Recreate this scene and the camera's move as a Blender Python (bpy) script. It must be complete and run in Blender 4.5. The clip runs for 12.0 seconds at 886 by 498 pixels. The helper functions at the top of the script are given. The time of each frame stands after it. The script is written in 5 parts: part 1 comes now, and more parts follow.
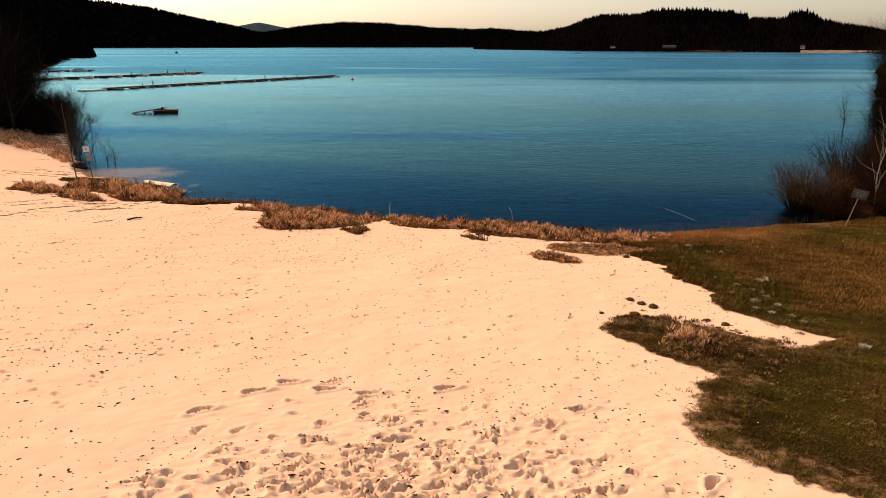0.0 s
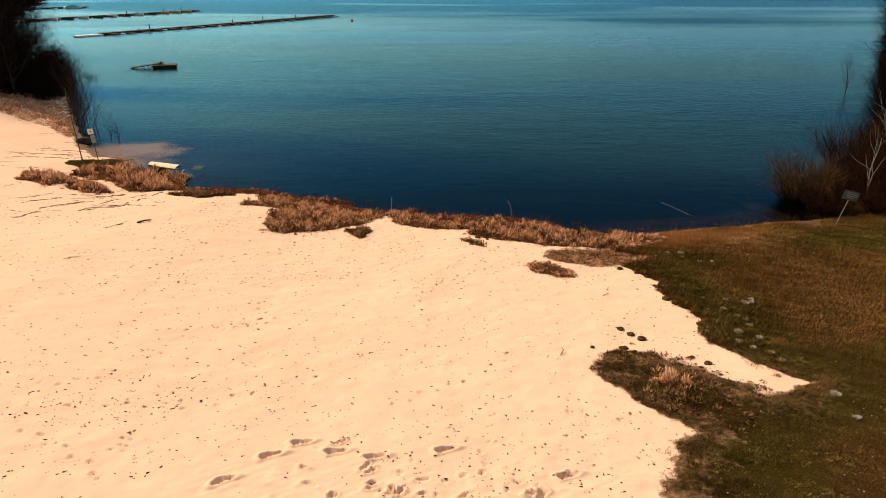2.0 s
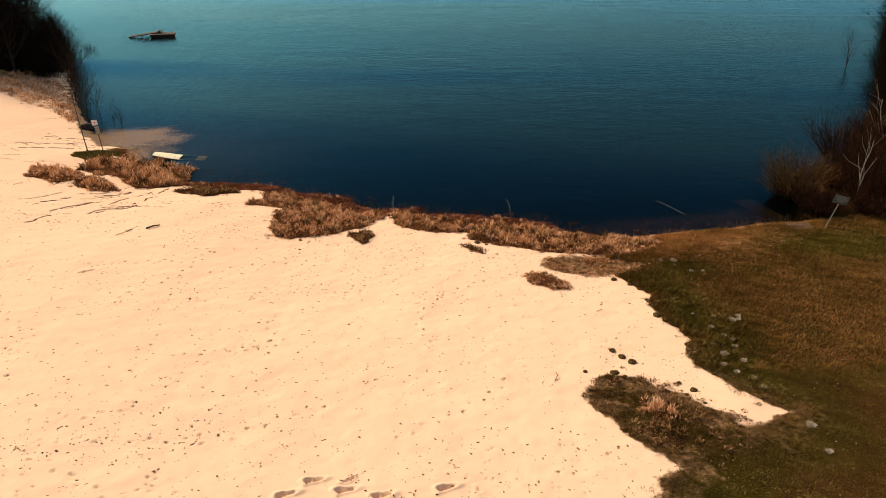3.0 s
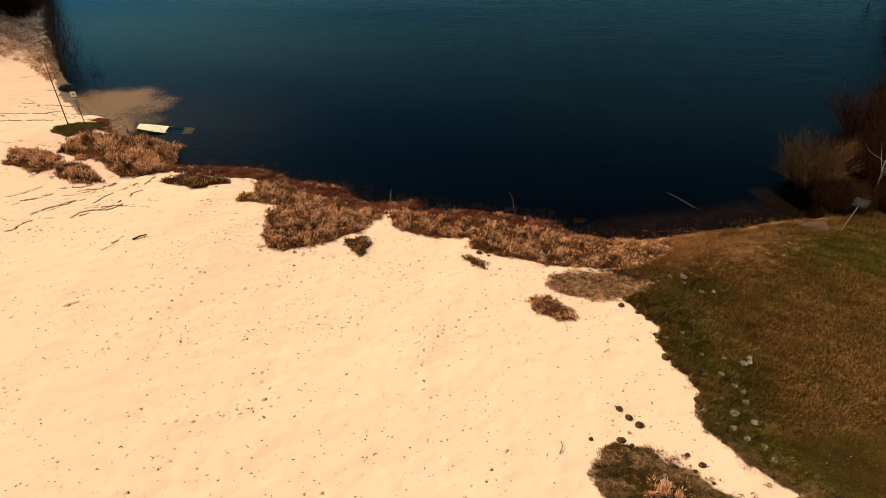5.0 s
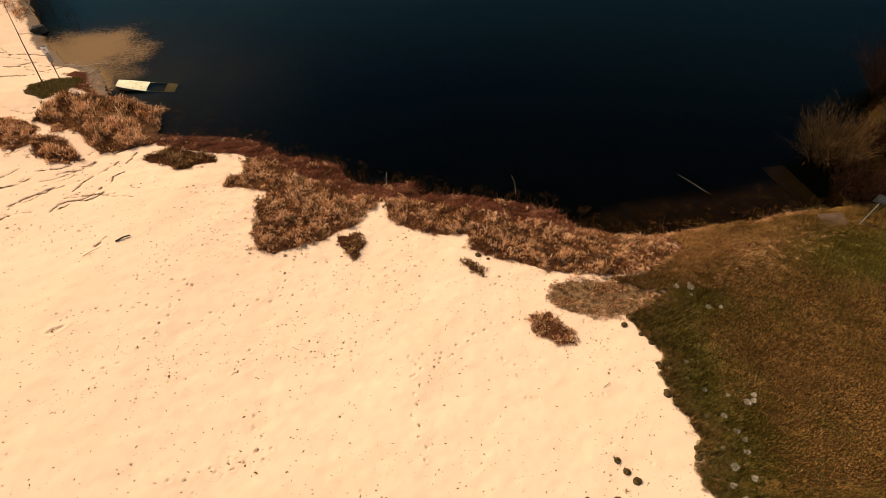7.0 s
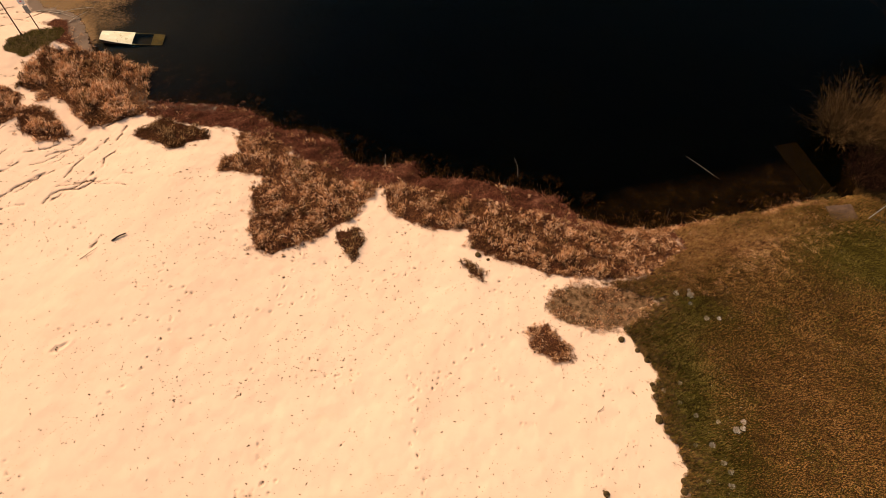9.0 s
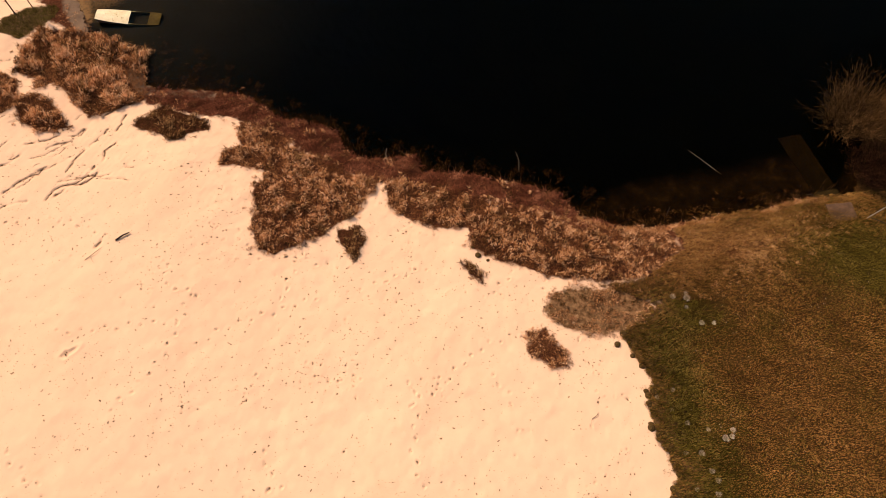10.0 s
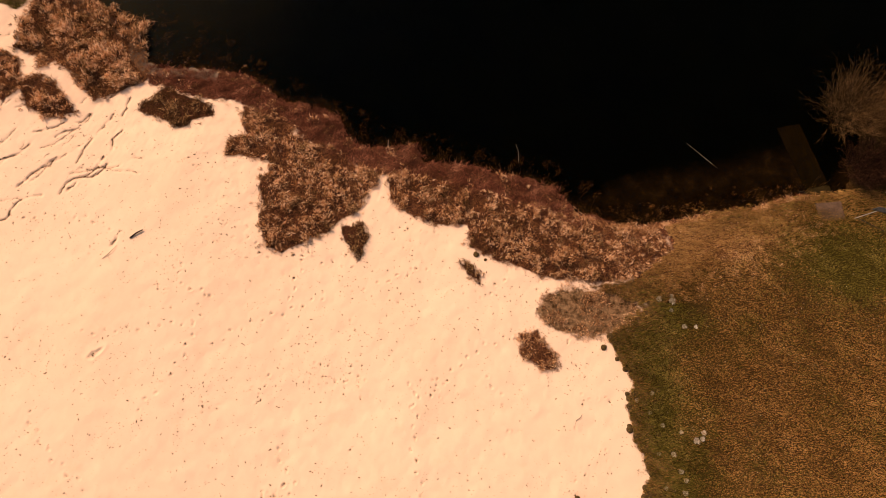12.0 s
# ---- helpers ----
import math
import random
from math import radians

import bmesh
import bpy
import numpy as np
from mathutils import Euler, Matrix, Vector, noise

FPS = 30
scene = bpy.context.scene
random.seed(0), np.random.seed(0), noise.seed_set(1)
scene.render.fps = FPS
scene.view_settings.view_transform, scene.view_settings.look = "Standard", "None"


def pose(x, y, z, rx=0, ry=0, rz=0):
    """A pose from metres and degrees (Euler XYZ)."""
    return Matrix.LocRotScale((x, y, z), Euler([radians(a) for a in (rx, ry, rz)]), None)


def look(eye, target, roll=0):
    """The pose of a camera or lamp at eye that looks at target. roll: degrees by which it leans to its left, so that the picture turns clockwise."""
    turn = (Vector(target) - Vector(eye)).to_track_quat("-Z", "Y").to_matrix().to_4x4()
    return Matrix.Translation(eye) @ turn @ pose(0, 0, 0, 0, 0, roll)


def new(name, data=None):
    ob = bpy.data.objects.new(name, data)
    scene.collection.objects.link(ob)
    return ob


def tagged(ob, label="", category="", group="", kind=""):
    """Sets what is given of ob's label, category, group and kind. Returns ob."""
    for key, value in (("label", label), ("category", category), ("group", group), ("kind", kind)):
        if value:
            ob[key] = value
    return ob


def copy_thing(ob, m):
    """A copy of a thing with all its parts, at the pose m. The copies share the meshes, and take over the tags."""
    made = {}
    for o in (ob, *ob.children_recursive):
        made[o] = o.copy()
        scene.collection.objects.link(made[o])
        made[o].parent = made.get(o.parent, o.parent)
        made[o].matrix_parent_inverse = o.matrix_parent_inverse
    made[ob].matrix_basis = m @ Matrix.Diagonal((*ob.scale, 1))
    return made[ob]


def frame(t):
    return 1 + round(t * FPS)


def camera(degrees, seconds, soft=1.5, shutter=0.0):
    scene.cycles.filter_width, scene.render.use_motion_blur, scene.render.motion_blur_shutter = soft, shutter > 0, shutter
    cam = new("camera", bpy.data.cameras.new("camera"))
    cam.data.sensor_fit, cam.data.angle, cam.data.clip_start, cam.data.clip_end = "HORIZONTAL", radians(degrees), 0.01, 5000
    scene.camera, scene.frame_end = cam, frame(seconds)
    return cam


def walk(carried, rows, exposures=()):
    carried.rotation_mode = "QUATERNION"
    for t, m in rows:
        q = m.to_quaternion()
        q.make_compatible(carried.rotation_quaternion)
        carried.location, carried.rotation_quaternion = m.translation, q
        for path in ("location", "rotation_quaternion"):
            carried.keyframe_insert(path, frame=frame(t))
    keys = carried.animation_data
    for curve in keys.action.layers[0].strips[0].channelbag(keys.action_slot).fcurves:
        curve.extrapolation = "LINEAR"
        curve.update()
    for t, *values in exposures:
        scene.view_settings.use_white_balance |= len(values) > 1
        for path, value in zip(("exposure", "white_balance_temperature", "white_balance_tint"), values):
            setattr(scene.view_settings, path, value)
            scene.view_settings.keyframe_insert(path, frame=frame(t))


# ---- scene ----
cam = camera(61.7, 12.0, soft=0.5)
METRES, EYE, TILT, LEAN, TURN = 40.0, 10.45, -15.4, 0.0, 0.0
ROWS = [
    (0.0, 0.0, 0.0, 0.0, 0.0, 0.0, -0.0),
    (0.5, -0.0006, -0.0046, 0.0157, -0.01, -1.1, -0.02),
    (1.0, -0.0003, -0.0117, 0.0378, -0.01, -2.64, -0.06),
    (1.5, -0.0003, -0.0194, 0.0647, 0.03, -4.22, -0.1),
    (2.0, 0.0004, -0.0285, 0.096, 0.07, -5.2, -0.13),
    (2.5, -0.0001, -0.0396, 0.1331, 0.06, -6.88, -0.12),
    (3.0, -0.001, -0.051, 0.1742, 0.04, -8.96, -0.16),
    (5.0, -0.0033, 0.0277, 0.3224, -0.06, -17.19, -0.08),
    (5.5, -0.0014, 0.0546, 0.3581, -0.06, -19.54, -0.06),
    (6.0, -0.0001, 0.0802, 0.393, -0.0, -21.92, -0.07),
    (6.5, 0.0017, 0.1072, 0.4288, 0.05, -24.39, -0.11),
    (7.0, 0.0032, 0.1334, 0.4654, 0.2, -27.05, -0.16),
    (9.0, 0.0078, 0.2428, 0.6168, 0.68, -38.2, -0.29),
    (9.5, 0.0087, 0.2691, 0.654, 0.84, -40.9, -0.32),
    (10.0, 0.0092, 0.2959, 0.6926, 1.0, -43.67, -0.37),
    (10.5, 0.0093, 0.3233, 0.7306, 1.13, -46.38, -0.42),
    (11.0, 0.0113, 0.3498, 0.7678, 1.31, -49.12, -0.43),
    (11.5, 0.0121, 0.3769, 0.8064, 1.52, -51.76, -0.46),
    (12.0, 0.0131, 0.406, 0.8465, 1.79, -54.41, -0.49),
]
walk(cam, [(t, pose(0, 0, EYE, TILT, LEAN, TURN) @ pose(METRES * x, METRES * y, METRES * z, 90 + pitch, roll, yaw)) for t, x, y, z, yaw, pitch, roll in ROWS], exposures=[(0.0, 0.15, 8000, 18), (2.5, 0.22, 7500, 8), (7.0, 0.24, 7500, 3), (9.0, 0.2, 7700, 12), (12.0, 0.16, 8100, 21)])

# ---- world, sun, exposure ----
SUN_DIR = Vector((-0.77, 0.64, 0.0)).normalized()
SUN_ELEV = radians(38)
world = bpy.data.worlds.new("sky")
scene.world = world
world.use_nodes = True
wn, wl = world.node_tree.nodes, world.node_tree.links
sky = wn.new("ShaderNodeTexSky")
sky.sky_type, sky.sun_disc = "NISHITA", False
sky.sun_elevation = SUN_ELEV
sky.sun_rotation = math.atan2(SUN_DIR.x, SUN_DIR.y)
sky.air_density, sky.dust_density, sky.ozone_density = 1.0, 1.8, 1.8
wn["Background"].inputs["Strength"].default_value = 0.15
rich = wn.new("ShaderNodeHueSaturation")
rich.inputs["Saturation"].default_value = 0.75
wl.new(sky.outputs[0], rich.inputs["Color"])
wl.new(rich.outputs[0], wn["Background"].inputs["Color"])
lamp = bpy.data.lights.new("sun", "SUN")
lamp.energy, lamp.angle, lamp.color = 4.5, radians(0.55), (1.0, 0.80, 0.61)
sun = new("sun", lamp)
sun_way = Vector((SUN_DIR.x * math.cos(SUN_ELEV), SUN_DIR.y * math.cos(SUN_ELEV), math.sin(SUN_ELEV)))
sun.matrix_world = look(sun_way * 100, (0, 0, 0))


# ---- materials ----
class Nodes:
    """Short hand for node materials."""

    def __init__(self, name, rough=0.9):
        self.mat = bpy.data.materials.new(name)
        self.mat.use_nodes = True
        self.tree = self.mat.node_tree
        self.bsdf = self.tree.nodes["Principled BSDF"]
        self.bsdf.inputs["Roughness"].default_value = rough
        self.bsdf.inputs["Specular IOR Level"].default_value = 0.15
        self.where = self.add("ShaderNodeTexCoord").outputs["Object"]

    def add(self, kind, **values):
        node = self.tree.nodes.new(kind)
        for key, value in values.items():
            node.inputs[key].default_value = value
        return node

    def join(self, a, b):
        self.tree.links.new(a, b)

    def noise(self, scale, detail=4.0, rough=0.6, stretch=None):
        node = self.add("ShaderNodeTexNoise", Scale=scale, Detail=detail, Roughness=rough)
        if stretch:
            m = self.add("ShaderNodeMapping", Scale=stretch)
            self.join(self.where, m.inputs["Vector"])
            self.join(m.outputs[0], node.inputs["Vector"])
        else:
            self.join(self.where, node.inputs["Vector"])
        return node.outputs["Fac"]

    def ramp(self, fac, *stops):
        node = self.add("ShaderNodeValToRGB")
        ramp = node.color_ramp
        while len(ramp.elements) < len(stops):
            ramp.elements.new(0.5)
        for e, (at, c) in zip(ramp.elements, stops):
            e.position = at
            e.color = (*c, 1) if isinstance(c, tuple) else (c, c, c, 1)
        self.join(fac, node.inputs[0])
        return node.outputs[0]

    def mix(self, fac, a, b, how="MIX"):
        node = self.add("ShaderNodeMix")
        node.data_type, node.blend_type = "RGBA", how
        for s, v in ((node.inputs[0], fac), (node.inputs[6], a), (node.inputs[7], b)):
            if isinstance(v, (int, float)):
                s.default_value = v
            elif isinstance(v, tuple):
                s.default_value = (*v, 1)
            else:
                self.join(v, s)
        return node.outputs[2]

    def maths(self, how, a, b=0.0, clamp=False):
        node = self.add("ShaderNodeMath")
        node.operation, node.use_clamp = how, clamp
        for s, v in zip(node.inputs, (a, b)):
            if isinstance(v, (int, float)):
                s.default_value = v
            else:
                self.join(v, s)
        return node.outputs[0]

    def attr(self, name):
        node = self.add("ShaderNodeAttribute")
        node.attribute_name = name
        return node.outputs["Fac"]

    def island(self):
        return self.add("ShaderNodeNewGeometry").outputs["Random Per Island"]

    def one(self):
        return self.add("ShaderNodeObjectInfo").outputs["Random"]

    def bump(self, height, strength=0.4, distance=0.02):
        node = self.add("ShaderNodeBump", Strength=strength, Distance=distance)
        self.join(height, node.inputs["Height"])
        self.join(node.outputs[0], self.bsdf.inputs["Normal"])

    def colour(self, c):
        self.join(c, self.bsdf.inputs["Base Color"])
        return self.mat


def two_tone(name, dark, light, scale, rough=0.85, stretch=None, fleck=None, bump=0.3, metal=0.0):
    """Plain matter with variation at two scales."""
    n = Nodes(name, rough)
    n.bsdf.inputs["Metallic"].default_value = metal
    big, small = n.noise(scale, 5, 0.6, stretch), n.noise(scale * 9, 4, 0.7, stretch)
    both = n.maths("ADD", n.maths("MULTIPLY", big, 0.65), n.maths("MULTIPLY", small, 0.35))
    c = n.ramp(both, (0.36, dark), (0.64, light))
    if fleck:
        c = n.mix(n.ramp(n.noise(scale * 3, 3), (0.62, 0.0), (0.68, 1.0)), c, fleck)
    n.bump(small, bump, 0.01)
    if rough > 0.9:
        n.bsdf.inputs["Specular IOR Level"].default_value = 0.0
    return n.colour(c)


def blade_matter(name, *colours, rough=0.8, toned=False, thin=0.0):
    """Grass or twigs: each blade has a colour of its own; those of one tuft lie near its tone."""
    n = Nodes(name, rough)
    n.bsdf.inputs["Specular IOR Level"].default_value = 0.0
    patch = n.maths("MULTIPLY", n.maths("SUBTRACT", n.noise(0.9, 3), 0.22), 0.75)
    if toned:
        patch = n.maths("ADD", n.maths("MULTIPLY", n.attr("tone"), 0.78), n.maths("MULTIPLY", n.maths("SUBTRACT", n.noise(0.45, 2), 0.5), 0.5))
    fac = n.maths("ADD", n.maths("MULTIPLY", n.island(), 0.26 if toned else 0.6), patch, True)
    steps = [(k / (len(colours) - 1), c) for k, c in enumerate(colours)]
    c = n.ramp(fac, *steps)
    if thin:
        glow = n.add("ShaderNodeBsdfTranslucent")
        n.join(c, glow.inputs["Color"])
        mixed = n.add("ShaderNodeMixShader")
        mixed.inputs[0].default_value = thin
        n.join(n.bsdf.outputs[0], mixed.inputs[1])
        n.join(glow.outputs[0], mixed.inputs[2])
        n.join(mixed.outputs[0], n.tree.nodes["Material Output"].inputs["Surface"])
    return n.colour(c)


def ground_matter():
    """Sand, lawn, leaf litter and lake bed in one sheet; the masks say which lies where."""
    n = Nodes("ground", 0.95)
    n.bsdf.inputs["Specular IOR Level"].default_value = 0.0
    fine, mid, big = n.noise(14, 5, 0.7), n.noise(2.2, 5, 0.65), n.noise(0.22, 4, 0.6)
    sand = n.ramp(big, (0.3, (0.69, 0.462, 0.317)), (0.7, (0.72, 0.492, 0.342)))
    sand = n.mix(n.ramp(mid, (0.35, 0.0), (0.8, 0.25)), sand, (0.57, 0.385, 0.27))
    sand = n.mix(n.ramp(n.noise(0.6, 6, 0.75), (0.56, 0.0), (0.74, 0.35)), sand, (0.62, 0.40, 0.25))
    sand = n.mix(n.ramp(n.noise(55, 3, 0.8), (0.62, 0.0), (0.75, 0.5)), sand, (0.40, 0.28, 0.18))
    lawn_noise = n.noise(0.35, 5, 0.7)
    grass = n.ramp(n.noise(17, 6, 0.8), (0.36, (0.008, 0.0045, 0.0016)), (0.5, (0.028, 0.014, 0.005)), (0.66, (0.07, 0.035, 0.013)))
    green = n.ramp(n.noise(12, 6, 0.8), (0.3, (0.007, 0.006, 0.001)), (0.7, (0.050, 0.040, 0.007)))
    grass = n.mix(n.ramp(lawn_noise, (0.34, 0.6), (0.5, 0.0)), grass, green)
    litter = n.ramp(n.noise(11, 6, 0.8), (0.3, (0.010, 0.004, 0.002)), (0.5, (0.060, 0.020, 0.011)), (0.72, (0.18, 0.076, 0.038)))
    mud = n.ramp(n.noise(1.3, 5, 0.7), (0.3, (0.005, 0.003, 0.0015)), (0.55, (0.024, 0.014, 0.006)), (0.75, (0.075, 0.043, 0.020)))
    # Near-black bed colour stands in for the light lost in deep water.
    dim_bed = n.ramp(n.noise(0.5, 4, 0.7), (0.3, (0.0006, 0.0008, 0.0003)), (0.7, (0.002, 0.0022, 0.0008)))
    dim_bed = n.mix(n.attr("murky"), dim_bed, (0.11, 0.095, 0.065))
    # The turbid tint puts light scattered in cloudy water into the bed's colour.
    dim_bed = n.mix(n.attr("turbid"), dim_bed, (0.045, 0.080, 0.115))

    def mask(name, width=0.16, ragged=0.9):
        jitter = n.maths("MULTIPLY", n.maths("SUBTRACT", n.noise(5, 5, 0.75), 0.5), ragged)
        return n.ramp(n.maths("ADD", n.attr(name), jitter), (0.5 - width, 0.0), (0.5 + width, 1.0))

    grass = n.mix(n.ramp(n.noise(0.8, 5, 0.7), (0.5, 0.0), (0.75, 0.7)), grass, (0.062, 0.034, 0.014))
    grass = n.mix(n.maths("MULTIPLY", n.ramp(n.maths("ADD", n.attr("lush"), n.maths("MULTIPLY", n.noise(1.6, 5), 0.8)), (0.6, 0.0), (1.3, 1.0)), 0.6), grass, green)
    bare = n.maths("ADD", n.maths("MULTIPLY", n.attr("fray"), 0.26), n.noise(2.6, 6, 0.8))
    grass = n.mix(n.ramp(bare, (0.65, 0.0), (0.84, 0.9)), grass, n.mix(n.noise(20, 3), (0.12, 0.066, 0.028), (0.38, 0.22, 0.12)))
    c = n.mix(mask("lawn", 0.1, 0.8), sand, grass)
    c = n.mix(mask("litter"), c, litter)
    c = n.mix(mask("wood_floor", 0.3), c, (0.010, 0.007, 0.005))
    c = n.mix(mask("wet"), c, n.mix(0.9, sand, (0.11, 0.075, 0.052)))
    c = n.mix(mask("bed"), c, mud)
    c = n.mix(mask("deep", 0.35), c, dim_bed)
    relief = n.maths("ADD", n.maths("MULTIPLY", mid, 1.0), n.maths("MULTIPLY", fine, 0.35))
    n.bump(relief, 0.2, 0.05)
    return n.colour(c)


def water_matter():
    n = Nodes("lake_water", 0.03)
    n.tree.nodes.remove(n.bsdf)
    wind = n.ramp(n.noise(0.009, 3, 0.5, (0.25, 1.0, 1.0)), (0.35, 0.2), (0.65, 1.0))
    waves = n.maths("ADD", n.noise(1.3, 4, 0.6, (0.5, 1.0, 1.0)), n.maths("MULTIPLY", n.noise(0.25, 3, 0.5, (0.5, 1.0, 1.0)), 1.2))
    bump = n.add("ShaderNodeBump", Strength=0.6, Distance=0.12)
    n.join(n.maths("MULTIPLY", waves, wind), bump.inputs["Height"])
    gloss = n.add("ShaderNodeBsdfAnisotropic")
    n.join(n.ramp(n.noise(0.009, 3, 0.5, (0.25, 1.0, 1.0)), (0.35, 0.16), (0.65, 0.30)), gloss.inputs["Roughness"])
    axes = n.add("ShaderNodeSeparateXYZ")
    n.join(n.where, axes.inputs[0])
    band_warp = n.maths("MULTIPLY", n.maths("SUBTRACT", n.noise(0.012, 3, 0.55, (0.35, 1.0, 1.0)), 0.5), 0.85)
    out = n.maths("ADD", n.maths("MULTIPLY", axes.outputs[1], 0.001), n.maths("MULTIPLY", band_warp, n.maths("MULTIPLY_ADD", axes.outputs[1], 0.0013)))
    # Sky reflection painted into the gloss colour, in bands by distance.
    sheen_bands = n.ramp(out, (0.038, (0.09, 0.51, 0.88)), (0.085, (0.26, 0.77, 0.97)), (0.19, (0.36, 0.80, 0.92)), (0.31, (0.10, 0.41, 0.60)), (0.9, (0.14, 0.47, 0.64)))
    n.join(sheen_bands, gloss.inputs["Color"])
    clear = n.add("ShaderNodeBsdfRefraction", Roughness=0.0, IOR=1.33)
    clear.inputs["Color"].default_value = (0.30, 0.27, 0.20, 1)
    edge = n.add("ShaderNodeFresnel", IOR=1.072)
    for node in (gloss, clear, edge):
        n.join(bump.outputs[0], node.inputs["Normal"])
    mixed = n.add("ShaderNodeMixShader")
    n.join(edge.outputs[0], mixed.inputs[0])
    n.join(clear.outputs[0], mixed.inputs[1])
    n.join(gloss.outputs[0], mixed.inputs[2])
    n.join(mixed.outputs[0], n.tree.nodes["Material Output"].inputs["Surface"])
    return n.mat


GROUND, WATER = ground_matter(), water_matter()
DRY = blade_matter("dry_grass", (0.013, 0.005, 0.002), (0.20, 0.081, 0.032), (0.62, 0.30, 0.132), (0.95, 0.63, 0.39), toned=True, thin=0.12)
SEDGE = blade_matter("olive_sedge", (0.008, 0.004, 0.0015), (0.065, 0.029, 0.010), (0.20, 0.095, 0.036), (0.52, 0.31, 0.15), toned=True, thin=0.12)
LAWN = blade_matter("lawn_blades", (0.046, 0.023, 0.0065), (0.172, 0.086, 0.025), (0.32, 0.162, 0.054), (0.50, 0.275, 0.11), toned=True)
BITS = blade_matter("bark_and_shade_bits", (0.016, 0.010, 0.005), (0.070, 0.043, 0.019), (0.22, 0.14, 0.07))
LEAF = blade_matter("reed_litter", (0.018, 0.006, 0.0035), (0.115, 0.035, 0.020), (0.24, 0.082, 0.045), (0.48, 0.24, 0.14), toned=True)
OLIVEGRASS = blade_matter("green_lawn_blades", (0.018, 0.014, 0.003), (0.072, 0.056, 0.011), (0.16, 0.120, 0.026), (0.33, 0.225, 0.08), toned=True)
PALE = blade_matter("pale_leaves", (0.22, 0.16, 0.10), (0.52, 0.43, 0.32), (0.80, 0.72, 0.60))
# Dark tone of the bits that stand for shade in the scarps.
SCARP_DARK = blade_matter("moss", (0.018, 0.012, 0.005), (0.055, 0.034, 0.013), (0.12, 0.075, 0.032))
WILLOW = blade_matter("willow_twigs", (0.006, 0.003, 0.0012), (0.055, 0.027, 0.010), (0.30, 0.17, 0.072))
BRAMBLE = blade_matter("bramble_twigs", (0.003, 0.0015, 0.001), (0.022, 0.0095, 0.0055), (0.13, 0.055, 0.030))
TWIG = blade_matter("bare_twigs", (0.003, 0.0025, 0.002), (0.010, 0.007, 0.005), (0.024, 0.016, 0.011))
CUSHION = two_tone("moss_cushion", (0.022, 0.014, 0.006), (0.11, 0.068, 0.027), 14, 0.95)
BARK = two_tone("bark", (0.016, 0.012, 0.009), (0.07, 0.052, 0.038), 6, 0.95, (1, 1, 0.25))
BIRCH = two_tone("birch_bark", (0.22, 0.18, 0.14), (0.55, 0.48, 0.40), 5, 0.8, (1, 1, 0.6), (0.03, 0.025, 0.02))
# Far woods and hills: backlit shade is put into these near-black colours.
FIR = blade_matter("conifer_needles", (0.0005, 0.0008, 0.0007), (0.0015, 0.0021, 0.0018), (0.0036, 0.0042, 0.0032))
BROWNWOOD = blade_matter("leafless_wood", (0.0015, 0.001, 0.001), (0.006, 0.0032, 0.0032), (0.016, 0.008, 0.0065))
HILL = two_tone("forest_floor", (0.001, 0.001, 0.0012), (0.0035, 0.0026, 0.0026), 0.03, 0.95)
# Haze over the distant hill is put into its blue base colour.
FARHILL = two_tone("haze_blue_forest", (0.030, 0.050, 0.062), (0.050, 0.078, 0.090), 0.01, 0.95)
DECK = two_tone("weathered_planks", (0.020, 0.016, 0.013), (0.085, 0.068, 0.052), 2.5, 0.8, (1, 6, 1))
DARKWOOD = two_tone("dark_wood", (0.012, 0.009, 0.007), (0.05, 0.037, 0.026), 5, 0.8)
DRIFT = two_tone("bleached_wood", (0.25, 0.18, 0.11), (0.62, 0.50, 0.36), 5, 0.8, (1, 1, 4))
CREAM = two_tone("cream_paint", (0.60, 0.50, 0.30), (0.82, 0.74, 0.52), 1.6, 0.45, None, (0.42, 0.33, 0.17), 0.1)
OLIVE = two_tone("algae_paint", (0.16, 0.13, 0.05), (0.32, 0.26, 0.10), 2, 0.6)
CONCRETE = two_tone("concrete", (0.055, 0.030, 0.017), (0.115, 0.066, 0.040), 3, 0.9, None, (0.035, 0.021, 0.013))
# Muddy coat and light lost under water, both put into this dark colour.
SUNK_CONCRETE = two_tone("sunken_concrete", (0.012, 0.008, 0.003), (0.028, 0.018, 0.007), 2, 0.95)
STEEL = two_tone("galvanised_steel", (0.20, 0.18, 0.15), (0.40, 0.37, 0.32), 8, 0.5, None, None, 0.1, 0.2)
RUST = two_tone("rusty_post", (0.05, 0.03, 0.02), (0.14, 0.085, 0.055), 9, 0.8)
BOARD = two_tone("sign_board", (0.05, 0.043, 0.036), (0.13, 0.115, 0.095), 5, 0.7)
WHITE = two_tone("white_paint", (0.62, 0.60, 0.55), (0.82, 0.80, 0.75), 3, 0.5)
ORANGE = two_tone("orange_paint", (0.45, 0.22, 0.05), (0.65, 0.36, 0.08), 3, 0.5)
TEAL = two_tone("turquoise_tarp", (0.02, 0.22, 0.24), (0.05, 0.40, 0.42), 2, 0.6)
RED = two_tone("red_plastic", (0.5, 0.04, 0.03), (0.7, 0.08, 0.05), 3, 0.4)
INK = two_tone("faded_ink", (0.18, 0.16, 0.13), (0.28, 0.25, 0.21), 6, 0.7)
FARSAND = two_tone("far_beach", (0.35, 0.25, 0.18), (0.48, 0.36, 0.26), 0.1, 0.95)


# ---- mesh tools ----
rng = np.random.default_rng(7)


